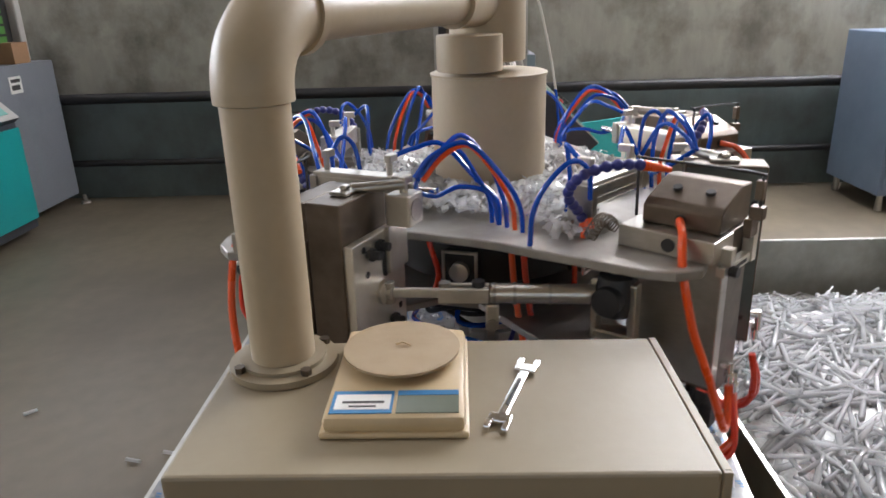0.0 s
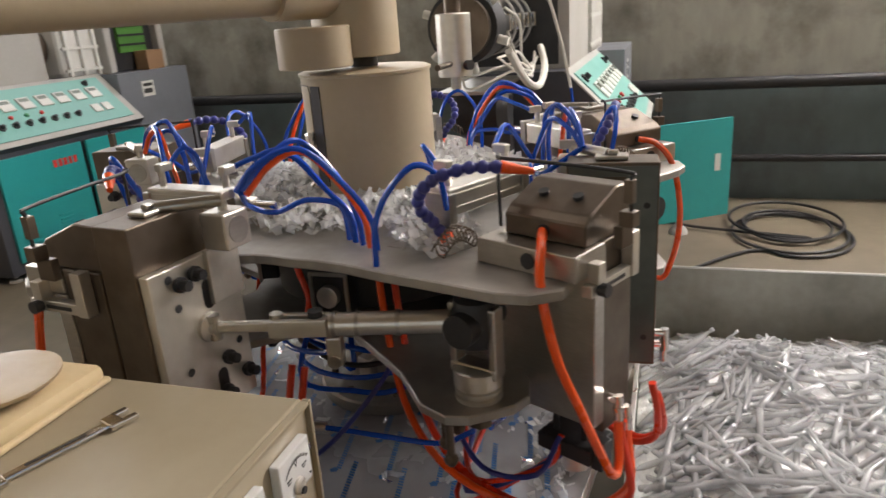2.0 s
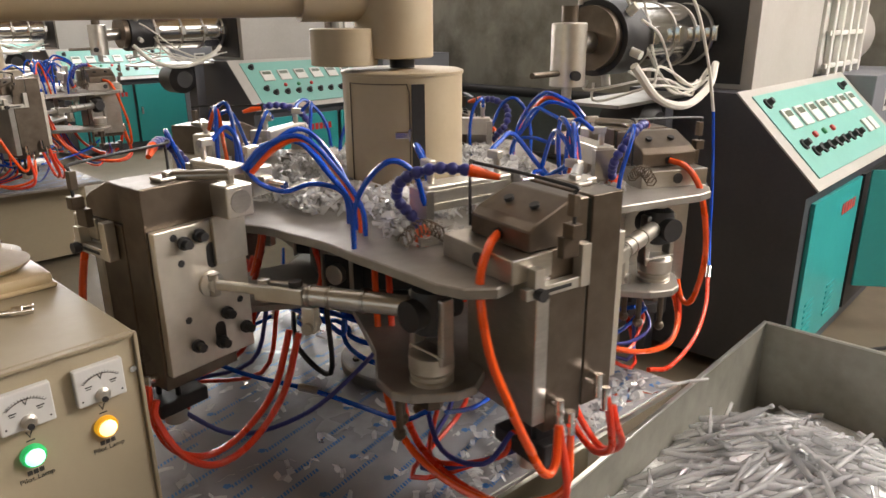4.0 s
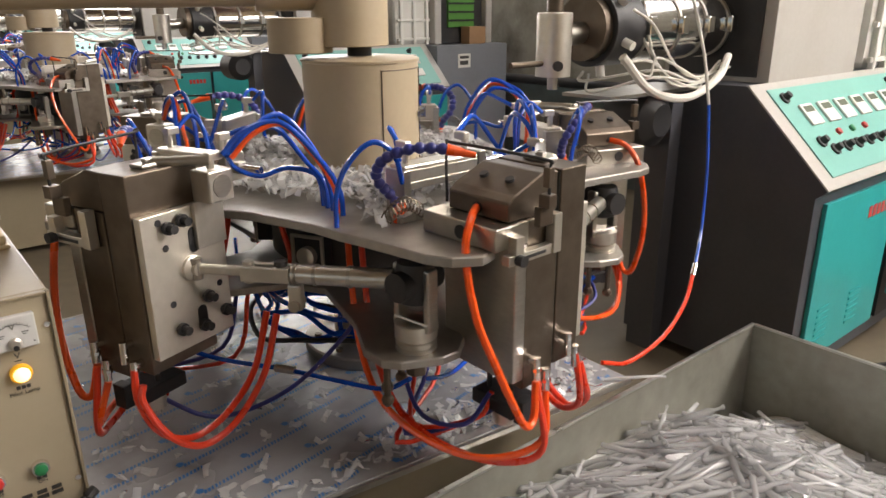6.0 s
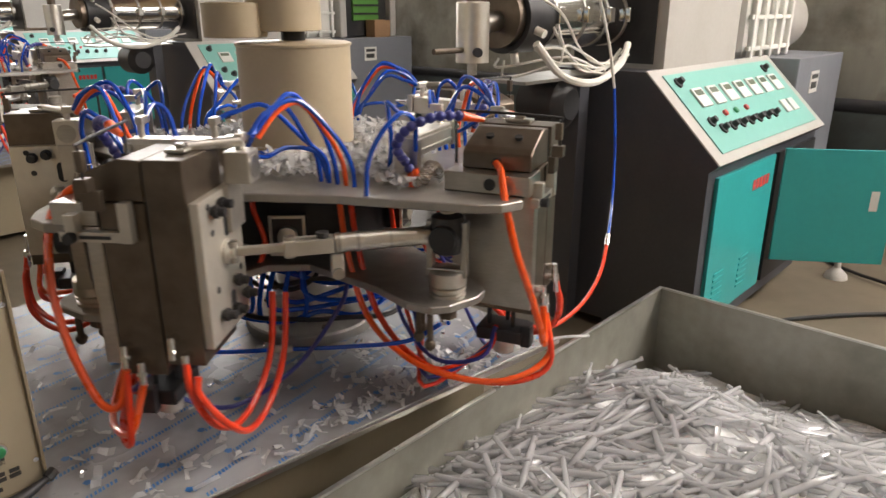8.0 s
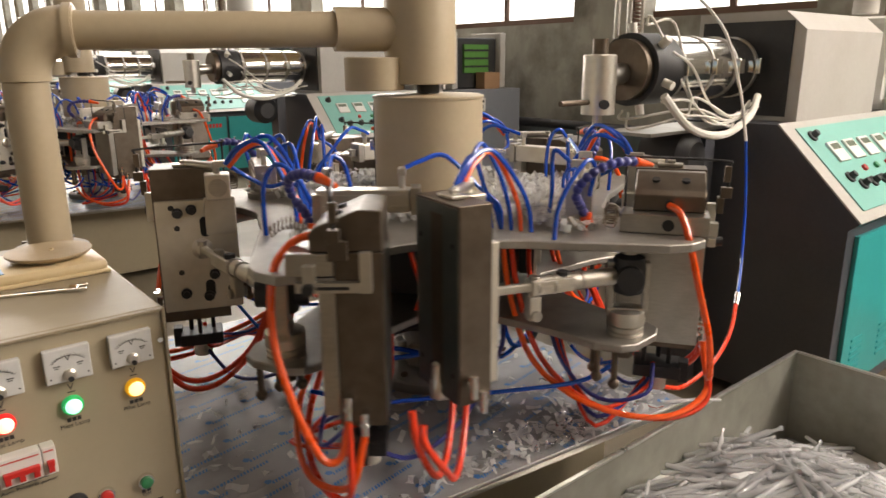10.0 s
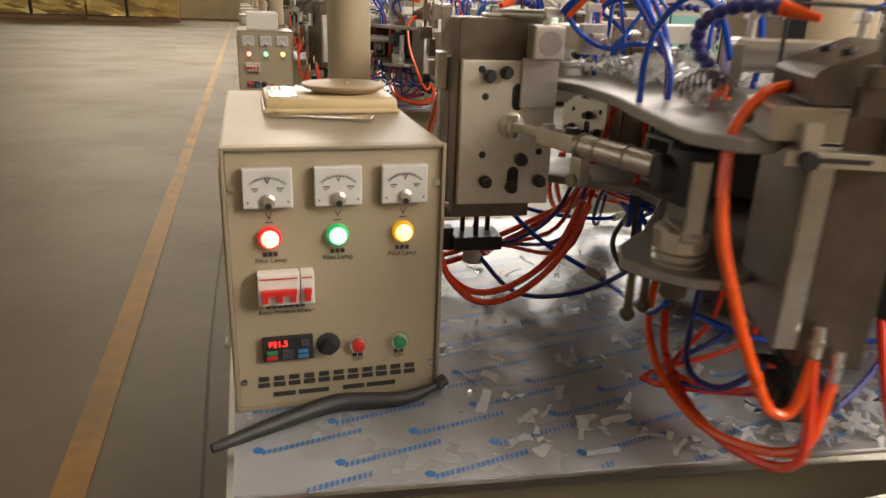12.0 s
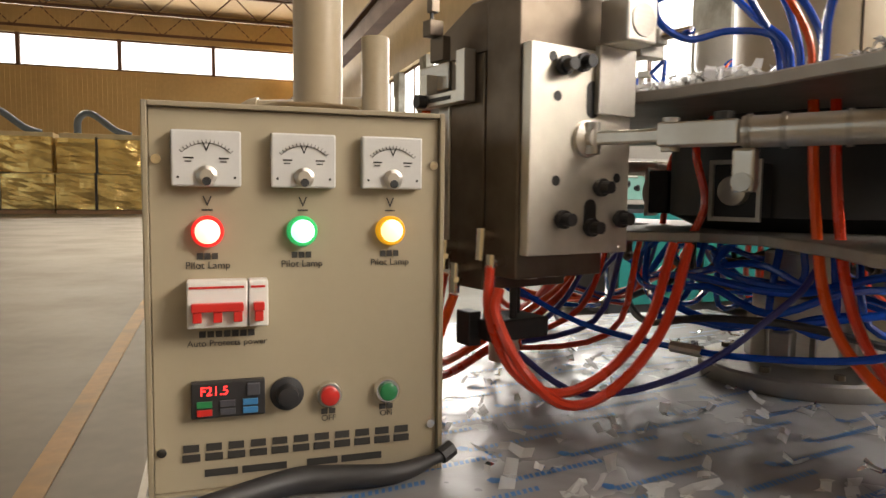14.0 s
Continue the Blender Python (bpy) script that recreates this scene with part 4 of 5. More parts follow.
# below the mould: rods, small cylinder and clamp
for x, y in ((0.07, -0.05), (0.07, 0.0), (0.10, -0.03)):
    each("lower_rod", R((x, y, 0.49), (x, y, 0.548), 0.005, seg=10), BLACK, up=0.062)
each("lower_block", block(B(0.045, 0.115, -0.075, 0.02, 0.478, 0.505, 0.003), 0.055, 0.085, -0.09, -0.07, 0.47, 0.515, 0.002), BLACK, "black trimming block", up=0.062)
each("lower_cylinder", R((0.08, -0.028, 0.445), (0.08, -0.028, 0.4775), 0.021, seg=18), ALU, smooth=True, up=0.062)
for x, y in ((-0.02, 0.05), (0.02, 0.055), (-0.05, 0.02)):
    low = R((x, y, 0.565), (x, y, 0.6395), 0.006, seg=10)
    bmesh.ops.create_icosphere(low, subdivisions=2, radius=0.011, matrix=Matrix.Translation((x, y, 0.575)))
    each("lower_fitting", low, DARKSTEEL, at=CP, up=0.020)
fit_ = bmesh.new()
for x, z in ((0.060, 0.600), (0.085, 0.572)):
    rod(fit_, (x, -0.096, z), (x, -0.112, z), 0.007, seg=10)
    rod(fit_, (x, -0.112, z + 0.008), (x, -0.114, z - 0.03), 0.0065, seg=10)
    rod(fit_, (x, -0.112, z - 0.010), (x, -0.113, z - 0.016), 0.0085, seg=8)
each("hose_fitting", fit_, CHROME, "nickel hose fittings", smooth=True, up=0.062)
fit_ = bmesh.new()
for x, z in ((0.130, 0.630), (0.150, 0.600)):
    rod(fit_, (x, -0.096, z), (x, -0.112, z), 0.007, seg=10)
    rod(fit_, (x, -0.112, z + 0.008), (x, -0.114, z - 0.03), 0.0065, seg=10)
each("hose_fitting", fit_, CHROME, owners=movers, smooth=True, up=0.050)

# hoses above the plate
HR = 0.0045
rng = random.Random(11)


def jog(p, s):
    return tuple(c + rng.uniform(-s, s) for c in p)


holes = [(0.346 + 0.018 * (k - 2), 0.194 - 0.009 * (k - 2), 0.860) for k in range(5)]
loops = [((0.239, 0.060, 0.978), 0, 1.012, BLUEHOSE), ((0.243, 0.066, 0.978), 2, 1.034, BLUEHOSE), ((0.140, 0.160, 0.988), 1, 1.012, BLUEHOSE),
         ((0.235, 0.055, 0.978), 4, 1.026, BLUEHOSE), ((0.247, 0.062, 0.972), 3, 1.024, ORANGEHOSE)]
for (p, h, top, mt) in loops:
    q = holes[h]
    mid = [(p[0] * (1 - f) + q[0] * f, p[1] * (1 - f) + q[1] * f + 0.015 * math.sin(math.pi * f)) for f in (0.16, 0.45, 0.78)]
    pts = [p, (*mid[0], p[2] * 0.35 + top * 0.65), (*mid[1], top), (*mid[2], top - 0.060), (q[0] - 0.006, q[1], q[2] + 0.05), q]
    each("air_hose", T([jog(pp, 0.005) if 0 < i < 4 else pp for i, pp in enumerate(pts)], HR, 8, 6), mt, "blue air hose" if mt is BLUEHOSE else "orange air hose", smooth=True)
each("air_hose", T([(0.005, 0.160, 0.988), (0.01, 0.19, 1.01), (0.03, 0.20, 0.99), (0.04, 0.20, 0.93), (0.035, 0.205, 0.860)], HR, 8, 6), BLUEHOSE, "blue air hose", smooth=True)
each("air_hose", T([(-0.020, 0.120, 0.93), (-0.045, 0.11, 0.985), (-0.08, 0.12, 1.005), (-0.110, 0.145, 0.97), (-0.12, 0.165, 0.92), (-0.12, 0.17, 0.860)], HR, 8, 6), BLUEHOSE, "blue air hose", smooth=True)
each("air_hose", T([(0.239, 0.061, 0.976), (0.215, 0.10, 0.945), (0.23, 0.14, 0.925), (0.26, 0.18, 0.935), tuple(Vector(holes[1]) + Vector((-0.02, 0, 0.06))), holes[1]], HR, 8, 6), BLUEHOSE, "blue air hose", smooth=True)
# water hose from the head down the cold side to the lower fittings
each("water_hose", T([(0.006, -0.027, 0.914), (-0.027, -0.048, 0.904), (-0.055, -0.066, 0.86), (-0.056, -0.090, 0.77), (-0.035, -0.112, 0.69), (-0.008, -0.124, 0.62), (0.020, -0.128, 0.568), (0.046, -0.123, 0.570), (0.060, -0.113, 0.627)], 0.0066, 8, 6), ORANGEHOSE, "orange water hose", smooth=True)
for n, (dx, dy, dz, end) in enumerate(((0.0, 0.0, 0.0, (0.085, -0.114, 0.602)), (0.022, -0.012, -0.012, (0.060, -0.114, 0.624)), (-0.02, 0.015, 0.022, (0.055, -0.085, 0.55)))[:2]):
    each("water_hose", T([(-0.02 + dx, 0.29 + dy, 0.849), (-0.03 + dx, 0.27 + dy, 0.73), (-0.05 + dx, 0.22 + dy, 0.60), (-0.070 + dx, 0.13 + dy, 0.535 + dz), (-0.055 + dx, 0.03 + dy, 0.500 + dz), (-0.01 + dx, -0.065 + dy, 0.490 + dz), (0.060, -0.128 + 0.4 * dy, 0.520 + dz), end], 0.0062, 8, 6), REDHOSE if n else ORANGEHOSE, "orange-red water hose", smooth=True)
for n, (dx, end) in enumerate(((0.0, (0.160, -0.113, 0.645)), (0.025, (0.177, -0.113, 0.62)))):
    each("water_hose", T([(0.225 + dx, 0.13, 0.668), (0.23 + dx, 0.08, 0.57), (0.22 + dx, 0.01, 0.510 - 0.3 * dx), (0.205 + dx, -0.055, 0.495 - 0.3 * dx), (0.19 + dx, -0.105, 0.53), (0.168 + dx * 0.5, -0.12, 0.59), end], 0.0062, 8, 6), REDHOSE, "red water hose", smooth=True)
for k in range(4):
    p = (0.02 + 0.03 * k, 0.20, 0.668)
    each("drain_hose", T([p, (p[0] - 0.02, 0.16, 0.57 - 0.015 * k), (-0.02 - 0.02 * k, 0.08, 0.51 - 0.01 * k), (0.0 + 0.03 * k, -0.01, 0.525), (0.05, -0.02, 0.57)], HR, 8, 5), REDHOSE if k % 2 else NAVYHOSE, "thin hanging hose", smooth=True)
each("air_hose", T([(-0.03, 0.05, 0.60), (0.08, 0.11, 0.545), (0.22, 0.17, 0.525), (0.36, 0.165, 0.54), (0.48, 0.14, 0.57), (0.545, 0.125, 0.615)], HR, 8, 6), BLUEHOSE, "blue air hose", smooth=True)
each("air_hose", T([(0.08, -0.028, 0.53), (0.16, 0.04, 0.47), (0.26, 0.13, 0.51), (0.33, 0.22, 0.60), (0.34, 0.26, 0.64)], HR, 8, 6), NAVYHOSE, "blue air hose", smooth=True)
each("hose_joint", R((0.20, 0.163, 0.527), (0.24, 0.176, 0.525), 0.008, seg=10), ALU)
# bundle of blue hoses round the hub, under the lower plate
for k in range(14):
    r, z = rng.uniform(0.13, 0.27), rng.uniform(0.545, 0.625)
    a0, sp = rng.uniform(0, 360), rng.uniform(110, 220)
    pts = [(r * math.cos(radians(a0 + sp * i / 7)) * rng.uniform(0.88, 1.12), r * math.sin(radians(a0 + sp * i / 7)) * rng.uniform(0.88, 1.12), z + rng.uniform(-0.025, 0.02)) for i in range(8)]
    pts = [(pts[0][0] * 0.8, pts[0][1] * 0.8, 0.668)] + pts + [(pts[-1][0], pts[-1][1], 0.668)]
    part("hub_hose", T(pts, 0.0055, 8, 5), BLUEHOSE if k % 4 else BLACK, carousel, "blue air hose", smooth=True)
for k in range(5):
    v = pose(0, 0, 0, 0, 0, 72 * k + 36)
    vb = part("valve", B(0.216, 0.25, -0.035, 0.035, 0.70, 0.775, 0.003), BLACK, carousel, "black valve body", m=v)
    part("valve_frame", block(block(block(B(0.2505, 0.256, -0.037, -0.031, 0.695, 0.78), 0.2505, 0.256, 0.031, 0.037, 0.695, 0.78), 0.2505, 0.256, -0.031, 0.031, 0.695, 0.701), 0.2505, 0.256, -0.031, 0.031, 0.774, 0.78), ALU, vb)
    part("gauge", lathe([(0.020, 0.0), (0.020, 0.014), (0.015, 0.016)], 20), ALU, vb, m=pose(0.25, 0, 0.737, 0, 90, 0), smooth=True)
    part("red_cable", T([(0.20, -0.06, 0.85), (0.235, -0.07, 0.80), (0.24, -0.05, 0.72), (0.25, -0.07, 0.66)], 0.006, 8, 5), REDHOSE, carousel, "dark red cable", m=v, smooth=True)


def flakes(count, place, seed, size=0.016, lift=0.004):
    """Loose crumpled trimmings of blown plastic."""
    rg = random.Random(seed)
    bm = bmesh.new()
    for _ in range(count):
        x, y, z = place(rg)
        m = Matrix.Translation((x, y, z + lift)) @ Euler((rg.uniform(-0.5, 0.5), rg.uniform(-0.5, 0.5), rg.uniform(0, 6.3))).to_matrix().to_4x4()
        w, l = size * rg.uniform(0.3, 0.7), size * rg.uniform(0.6, 1.9)
        n = 3
        rows = []
        for i in range(n + 1):
            zz = lift * rg.uniform(-0.6, 1.6)
            ww = w * rg.uniform(0.5, 1.2)
            rows.append([bm.verts.new(m @ Vector((l * (i / n - 0.5), s * ww / 2, zz + (0.003 if s > 0 else 0) * rg.uniform(-1, 1)))) for s in (-1, 0, 1)])
        for a, b in zip(rows, rows[1:]):
            for j in range(2):
                bm.faces.new((a[j], a[j + 1], b[j + 1], b[j]))
    return bm


def on_plate(rg):
    while True:
        r, a = rg.uniform(0.13, 0.46), rg.uniform(0, 2 * math.pi)
        off = ((math.degrees(a) + 36) % 72) - 36
        if r < 0.31 or abs(r * math.sin(radians(off))) < 0.06:
            return r * math.cos(a), r * math.sin(a), 0.865 + (0.026 * max(0.0, 1 - abs(r - 0.24) / 0.16) if rg.random() < 0.55 else 0.0) * rg.random()


part("plastic_trim", flakes(2600, on_plate, 3, 0.026, 0.010), SCRAP, carousel, "clear plastic trimmings")["kind"] = "stuff"


def on_film(rg):
    if rg.random() < 0.62:
        return rg.gauss(0.95, 0.22), -0.305 - 0.1 * 0 + abs(rg.gauss(0, 0.07)) + 0.09 * (0.4 if rg.random() < 0.3 else 0.0), TOP + 0.001
    return rg.uniform(0.32, 1.27), rg.uniform(-0.20, 0.55), TOP + 0.001


def film_place(rg):
    while True:
        x, y, z = on_film(rg)
        if 0.32 < x < 1.28 and y > -0.175 - 0.107 * x and math.hypot(x - AX, y - AY) > 0.17:
            return x, y, z


tagged(part("plastic_scraps", flakes(430, film_place, 8, 0.024, 0.005), SCRAP), "clear and milky plastic trimmings strewn on the film", "plastic scraps", kind="stuff")


# ---- bin with ampoules ----
BX0, BX1, BY0, BY1, BZ = 0.25, 1.87, -1.42, -0.318, 0.39
bin_ = tagged(empty("parts_bin", pose(0, 0, 0)), "open grey sheet-metal bin heaped with clear plastic ampoules", "bin")
part("side_sheet", B(BX0, BX1, BY1 - 0.004, BY1, 0.05, BZ), BINSTEEL, bin_)
part("side_sheet", B(BX0, BX1, BY0, BY0 + 0.004, 0.05, BZ), BINSTEEL, bin_)
part("end_sheet", B(BX1 - 0.004, BX1, BY0 + 0.0045, BY1 - 0.0045, 0.05, BZ), BINSTEEL, bin_)
part("end_sheet", B(BX0, BX0 + 0.004, BY0 + 0.0045, BY1 - 0.0045, 0.05, BZ), BINSTEEL, bin_)
part("bottom_sheet", B(BX0, BX1, BY0, BY1, 0.04, 0.0495), BINSTEEL, bin_)
for b in ((BX0, BX1, BY1 - 0.007, BY1 + 0.003), (BX0, BX1, BY0 - 0.003, BY0 + 0.007), (BX1 - 0.007, BX1 + 0.003, BY0 + 0.0075, BY1 - 0.0075), (BX0 - 0.003, BX0 + 0.007, BY0 + 0.0075, BY1 - 0.0075)):
    part("rim", B(*b, BZ + 0.0005, BZ + 0.006, 0.001), RIM, bin_, "bright worn rim")
for x, y in ((BX0 + 0.05, BY0 + 0.05), (BX1 - 0.05, BY0 + 0.05), (BX0 + 0.05, BY1 - 0.05), (BX1 - 0.05, BY1 - 0.05)):
    part("foot", R((x, y, 0.0), (x, y, 0.04), 0.025, seg=16), BLACK, bin_)


def heap_z(x, y):
    sm = lambda v: max(0.0, min(1.0, v)) ** 2 * (3 - 2 * max(0.0, min(1.0, v)))
    z = 0.345 - 0.18 * sm((x - 1.34) / 0.54) - 0.070 * sm((y + 0.47) / 0.2) - 0.06 * sm((0.55 - x) / 0.4)
    return z + 0.024 * noise.noise((x * 4.0, y * 4.0, 3.1)) + 0.006 * noise.noise((x * 13.0, y * 13.0, 7.7))


core = bmesh.new()
NXg, NYg = 48, 34
grid = [[core.verts.new((BX0 + 0.006 + (BX1 - BX0 - 0.012) * i / NXg, BY0 + 0.006 + (BY1 - BY0 - 0.012) * j / NYg, 0)) for j in range(NYg + 1)] for i in range(NXg + 1)]
for row in grid:
    for v in row:
        v.co.z = heap_z(v.co.x, v.co.y) - 0.006
for i in range(NXg):
    for j in range(NYg):
        core.faces.new((grid[i][j], grid[i + 1][j], grid[i + 1][j + 1], grid[i][j + 1]))
heap = tagged(part("ampoule_heap", core, HEAP, smooth=True), "heap of clear plastic ampoules filling the bin", "ampoules", kind="stuff")


def ampoule_mesh(bm, m, length, r, seg=7):
    """One blown ampoule: a straight body, a shoulder and a long thin tip."""
    prof = [(r * 0.85, 0.0), (r, 0.003), (r, length * 0.80), (r * 0.50, length * 0.86), (r * 0.45, length * 0.94), (r * 0.70, length * 0.955), (r * 0.65, length)]
    rings = [[bm.verts.new(m @ Vector((z - length / 2, q * math.cos(2 * math.pi * k / seg), q * 0.85 * math.sin(2 * math.pi * k / seg)))) for k in range(seg)] for q, z in prof]
    for a, b in zip(rings, rings[1:]):
        for k in range(seg):
            bm.faces.new((a[k], a[(k + 1) % seg], b[(k + 1) % seg], b[k]))
    bm.faces.new(rings[0][::-1])
    bm.faces.new(rings[-1])


kinds = []
for k, (l, r) in enumerate(((0.175, 0.0078), (0.190, 0.0068), (0.165, 0.0084), (0.200, 0.0062))):
    bm = bmesh.new()
    ampoule_mesh(bm, Matrix.Identity(4), l, r)
    me = bpy.data.meshes.new("ampoule")
    bm.to_mesh(me)
    bm.free()
    me.materials.append(AMPOULE)
    me.shade_smooth()
    kinds.append(me)

rga = random.Random(21)


def lay(rg, lift):
    x, y = rg.uniform(BX0 + 0.06, BX1 - 0.06), rg.uniform(BY0 + 0.06, BY1 - 0.055)
    yaw, tilt = rg.gauss(-0.75, 0.55), rg.gauss(0.0, 0.07)
    if rg.random() < 0.40:
        yaw, tilt = rg.uniform(0, 6.3), rg.gauss(0, 0.20)
    z = heap_z(x, y) + lift
    e = 0.05
    slope = math.atan2(heap_z(x + e * math.cos(yaw), y + e * math.sin(yaw)) - heap_z(x - e * math.cos(yaw), y - e * math.sin(yaw)), 2 * e)
    return Matrix.Translation((x, y, z)) @ Euler((rg.uniform(0, 6.3), -slope - tilt, yaw)).to_matrix().to_4x4()


tops = 0
while tops < 280:
    m = lay(rga, rga.uniform(0.002, 0.014))
    o = new("ampoule", rga.choice(kinds))
    o.parent, o.matrix_basis = heap, m
    tops += 1
vs, fs = [], []
tmpl = []
for me in kinds:
    tmpl.append(([v.co.copy() for v in me.vertices], [tuple(p.vertices) for p in me.polygons]))
for k in range(900):
    m = lay(rga, rga.uniform(-0.004, 0.010))
    co, fc = tmpl[k % 4]
    o = len(vs)
    vs.extend((m @ c)[:] for c in co)
    fs.extend(tuple(o + i for i in f) for f in fc)
me = bpy.data.meshes.new("ampoule_layer")
me.from_pydata(vs, [], fs)
me.materials.append(AMPOULE)
me.shade_smooth()
layer = new("ampoule_layer", me)
layer.parent = heap
layer["kind"] = "stuff"
# ampoules standing and jutting out
for p, e in (((1.33, -0.47, 0.325), (0, 24, 140)), ((1.42, -0.52, 0.30), (0, 14, 150)), ((1.55, -0.60, 0.27), (0, 15, 130)), ((1.24, -0.55, 0.345), (0, -8, 20)), ((1.30, -0.60, 0.345), (0, -10, 25))):
    o = new("ampoule", kinds[1])
    o.parent, o.matrix_basis = heap, pose(*p, *e)

# a chute scrap hanging over the bin's edge
tagged(part("plastic_strip", T([(1.25, -0.30, TOP + 0.004), (1.30, -0.335, TOP + 0.006), (1.36, -0.33, 0.42), (1.42, -0.345, 0.405)], 0.004, 6, 5), SCRAP), "milky plastic strip caught between base and bin", "plastic strip")


# ---- extruder ----
def extruder(m, open_door=True, lamps=True):
    ex = tagged(empty("extruder", m), "dark grey and teal extruder with a sloping control desk", "extruder")
    x0, x1, x2 = 0.0, 1.15, 1.85
    bm = bmesh.new()
    prof = [(-0.27, 0.04), (0.36, 0.04), (0.36, 0.972), (-0.015, 0.972), (-0.30, 0.690), (-0.27, 0.665)]
    for x in (x0, x1):
        bm.faces.new([bm.verts.new((x, y, z)) for y, z in prof])
    bm.verts.ensure_lookup_table()
    for k in range(6):
        bm.faces.new((bm.verts[k], bm.verts[(k + 1) % 6], bm.verts[6 + (k + 1) % 6], bm.verts[6 + k]))
    part("desk_cabinet", bm, DARKGREY, ex, "dark hammered grey steel cabinet")
    # sloping panel, its frame and instruments, laid in the slope's own plane
    ang = math.degrees(math.atan2(0.972 - 0.690, 0.285))
    sl = math.hypot(0.285, 0.282)
    sm = pose(0, -0.30, 0.690, ang, 0, 0)
    part("desk_frame", B(0.0, x1, 0.0, sl, 0.0005, 0.006, 0.001), HOODGREY, ex, "bare grey desk frame", m=sm)
    panel = part("desk_panel", B(0.07, x1 - 0.06, 0.035, sl - 0.03, 0.0065, 0.011, 0.001), TEALPALE, ex, "pale teal instrument panel", m=sm)
    for k in range(7):
        part("thermostat", B(0.17 + 0.125 * k, 0.25 + 0.125 * k, 0.215, 0.295, 0.0115, 0.020, 0.002), WHITE, panel, "white temperature controller")
        part("thermostat_scale", B(0.18 + 0.125 * k, 0.24 + 0.125 * k, 0.262, 0.285, 0.0205, 0.021), LCD, panel)
    for k in range(7):
        part("selector_knob", lathe([(0.020, 0.0115), (0.020, 0.018), (0.013, 0.020), (0.011, 0.036), (0.004, 0.037)], 18, 0.20 + 0.085 * k, 0.120), BLACK, panel, smooth=True)
    for x, y in ((0.13, 0.33), (0.15, 0.155), (0.96, 0.33)):
        part("selector_knob", lathe([(0.020, 0.0115), (0.020, 0.018), (0.013, 0.020), (0.011, 0.036), (0.004, 0.037)], 18, x, y), BLACK, panel, smooth=True)
    for k in range(2):
        part("thermostat", B(0.84 + 0.085 * k, 0.90 + 0.085 * k, 0.105, 0.165, 0.0115, 0.020, 0.002), WHITE, panel)
    for k in range(3):
        part("desk_button", lathe([(0.012, 0.0115), (0.012, 0.020), (0.008, 0.022)], 16, 0.30 + 0.1 * k, 0.175), (REDPAINT, GREENPAINT, REDPAINT)[k], panel, smooth=True)
    # teal doors
    d1 = part("door", B(0.06, 0.62, -0.285, -0.2705, 0.10, 0.640, 0.002), TEAL, ex, "teal sheet door")
    for gx in (0.12, 0.36):
        for k in range(6):
            part("louvre", B(gx, gx + 0.09, -0.290, -0.2852, 0.16 + 0.022 * k, 0.170 + 0.022 * k, 0.0015), TEAL, d1)
    for k in range(5):
        part("door_mark", B(0.40 + 0.035 * k, 0.425 + 0.035 * k, -0.2862, -0.2852, 0.535, 0.575), REDPAINT, d1)
    # no hollow here: a flat black sheet paints the compartment's inner shade
    part("recess", B(0.66, 1.12, -0.285, -0.2705, 0.10, 0.640), BLACK, ex, "flat black sheet painted as the shade inside the open compartment")
    if open_door:
        d2 = part("door", B(0.0, 0.43, -0.012, 0.0, 0.20, 0.660, 0.002), TEAL, ex, "teal door standing open", m=pose(0.665, -0.300, 0, 0, 0, -56))
        part("door_mark", B(0.34, 0.37, -0.0135, -0.0122, 0.42, 0.50), WHITE, d2)
    else:
        d2 = part("door", B(0.64, 1.13, -0.300, -0.2855, 0.10, 0.640, 0.002), TEAL, ex, "teal sheet door")
        part("handle", B(0.67, 0.69, -0.31, -0.3, 0.36, 0.43, 0.002), CHROME, d2)
    part("rear_cabinet", B(x1 + 0.002, x2, -0.160, 0.36, 0.06, 0.965, 0.004), GREYPAINT, ex, "grey sheet cabinet")
    part("name_plate", B(x1 + 0.20, x1 + 0.32, -0.1625, -0.1605, 0.80, 0.90), WHITE, ex)
    part("name_plate_print", block(B(x1 + 0.215, x1 + 0.305, -0.164, -0.1628, 0.865, 0.885), x1 + 0.215, x1 + 0.295, -0.164, -0.1628, 0.82, 0.85), INK, ex)
    for x, y in ((0.05, -0.22), (0.05, 0.30), (x2 - 0.05, -0.22), (x2 - 0.05, 0.30)):
        part("foot", lathe([(0.035, 0.0), (0.030, 0.015), (0.012, 0.02), (0.012, 0.06)], 14, x, y), STEEL, ex, smooth=True)
    # heater hood over the barrel
    bm = bmesh.new()
    prof = [(-0.02, 0.973), (0.36, 0.973), (0.36, 1.33), (0.05, 1.33), (-0.02, 1.27)]
    for x in (0.12, 0.76):
        bm.faces.new([bm.verts.new((x, y, z)) for y, z in prof])
    bm.verts.ensure_lookup_table()
    for k in range(5):
        bm.faces.new((bm.verts[k], bm.verts[(k + 1) % 5], bm.verts[5 + (k + 1) % 5], bm.verts[5 + k]))
    part("hood", bm, HOODGREY, ex, "pale grey sheet hood")
    # black sheet on the closed hood end, painted as the shade within
    part("hood_mouth", B(0.114, 0.1195, 0.02, 0.34, 0.99, 1.30), BLACK, ex, "flat black sheet painted as the shade in the hood mouth")
    part("desk_spanner", block(B(0.14, 0.36, -0.012, -0.004, 0.973, 0.979), 0.18, 0.44, -0.005, 0.003, 0.9735, 0.981), CHROME, ex)
    by, bz = 0.21, 1.150
    part("barrel_cover", R((-0.36, by, bz), (0.113, by, bz), 0.098, seg=40), CHROME, ex, "polished steel barrel cover", smooth=True)
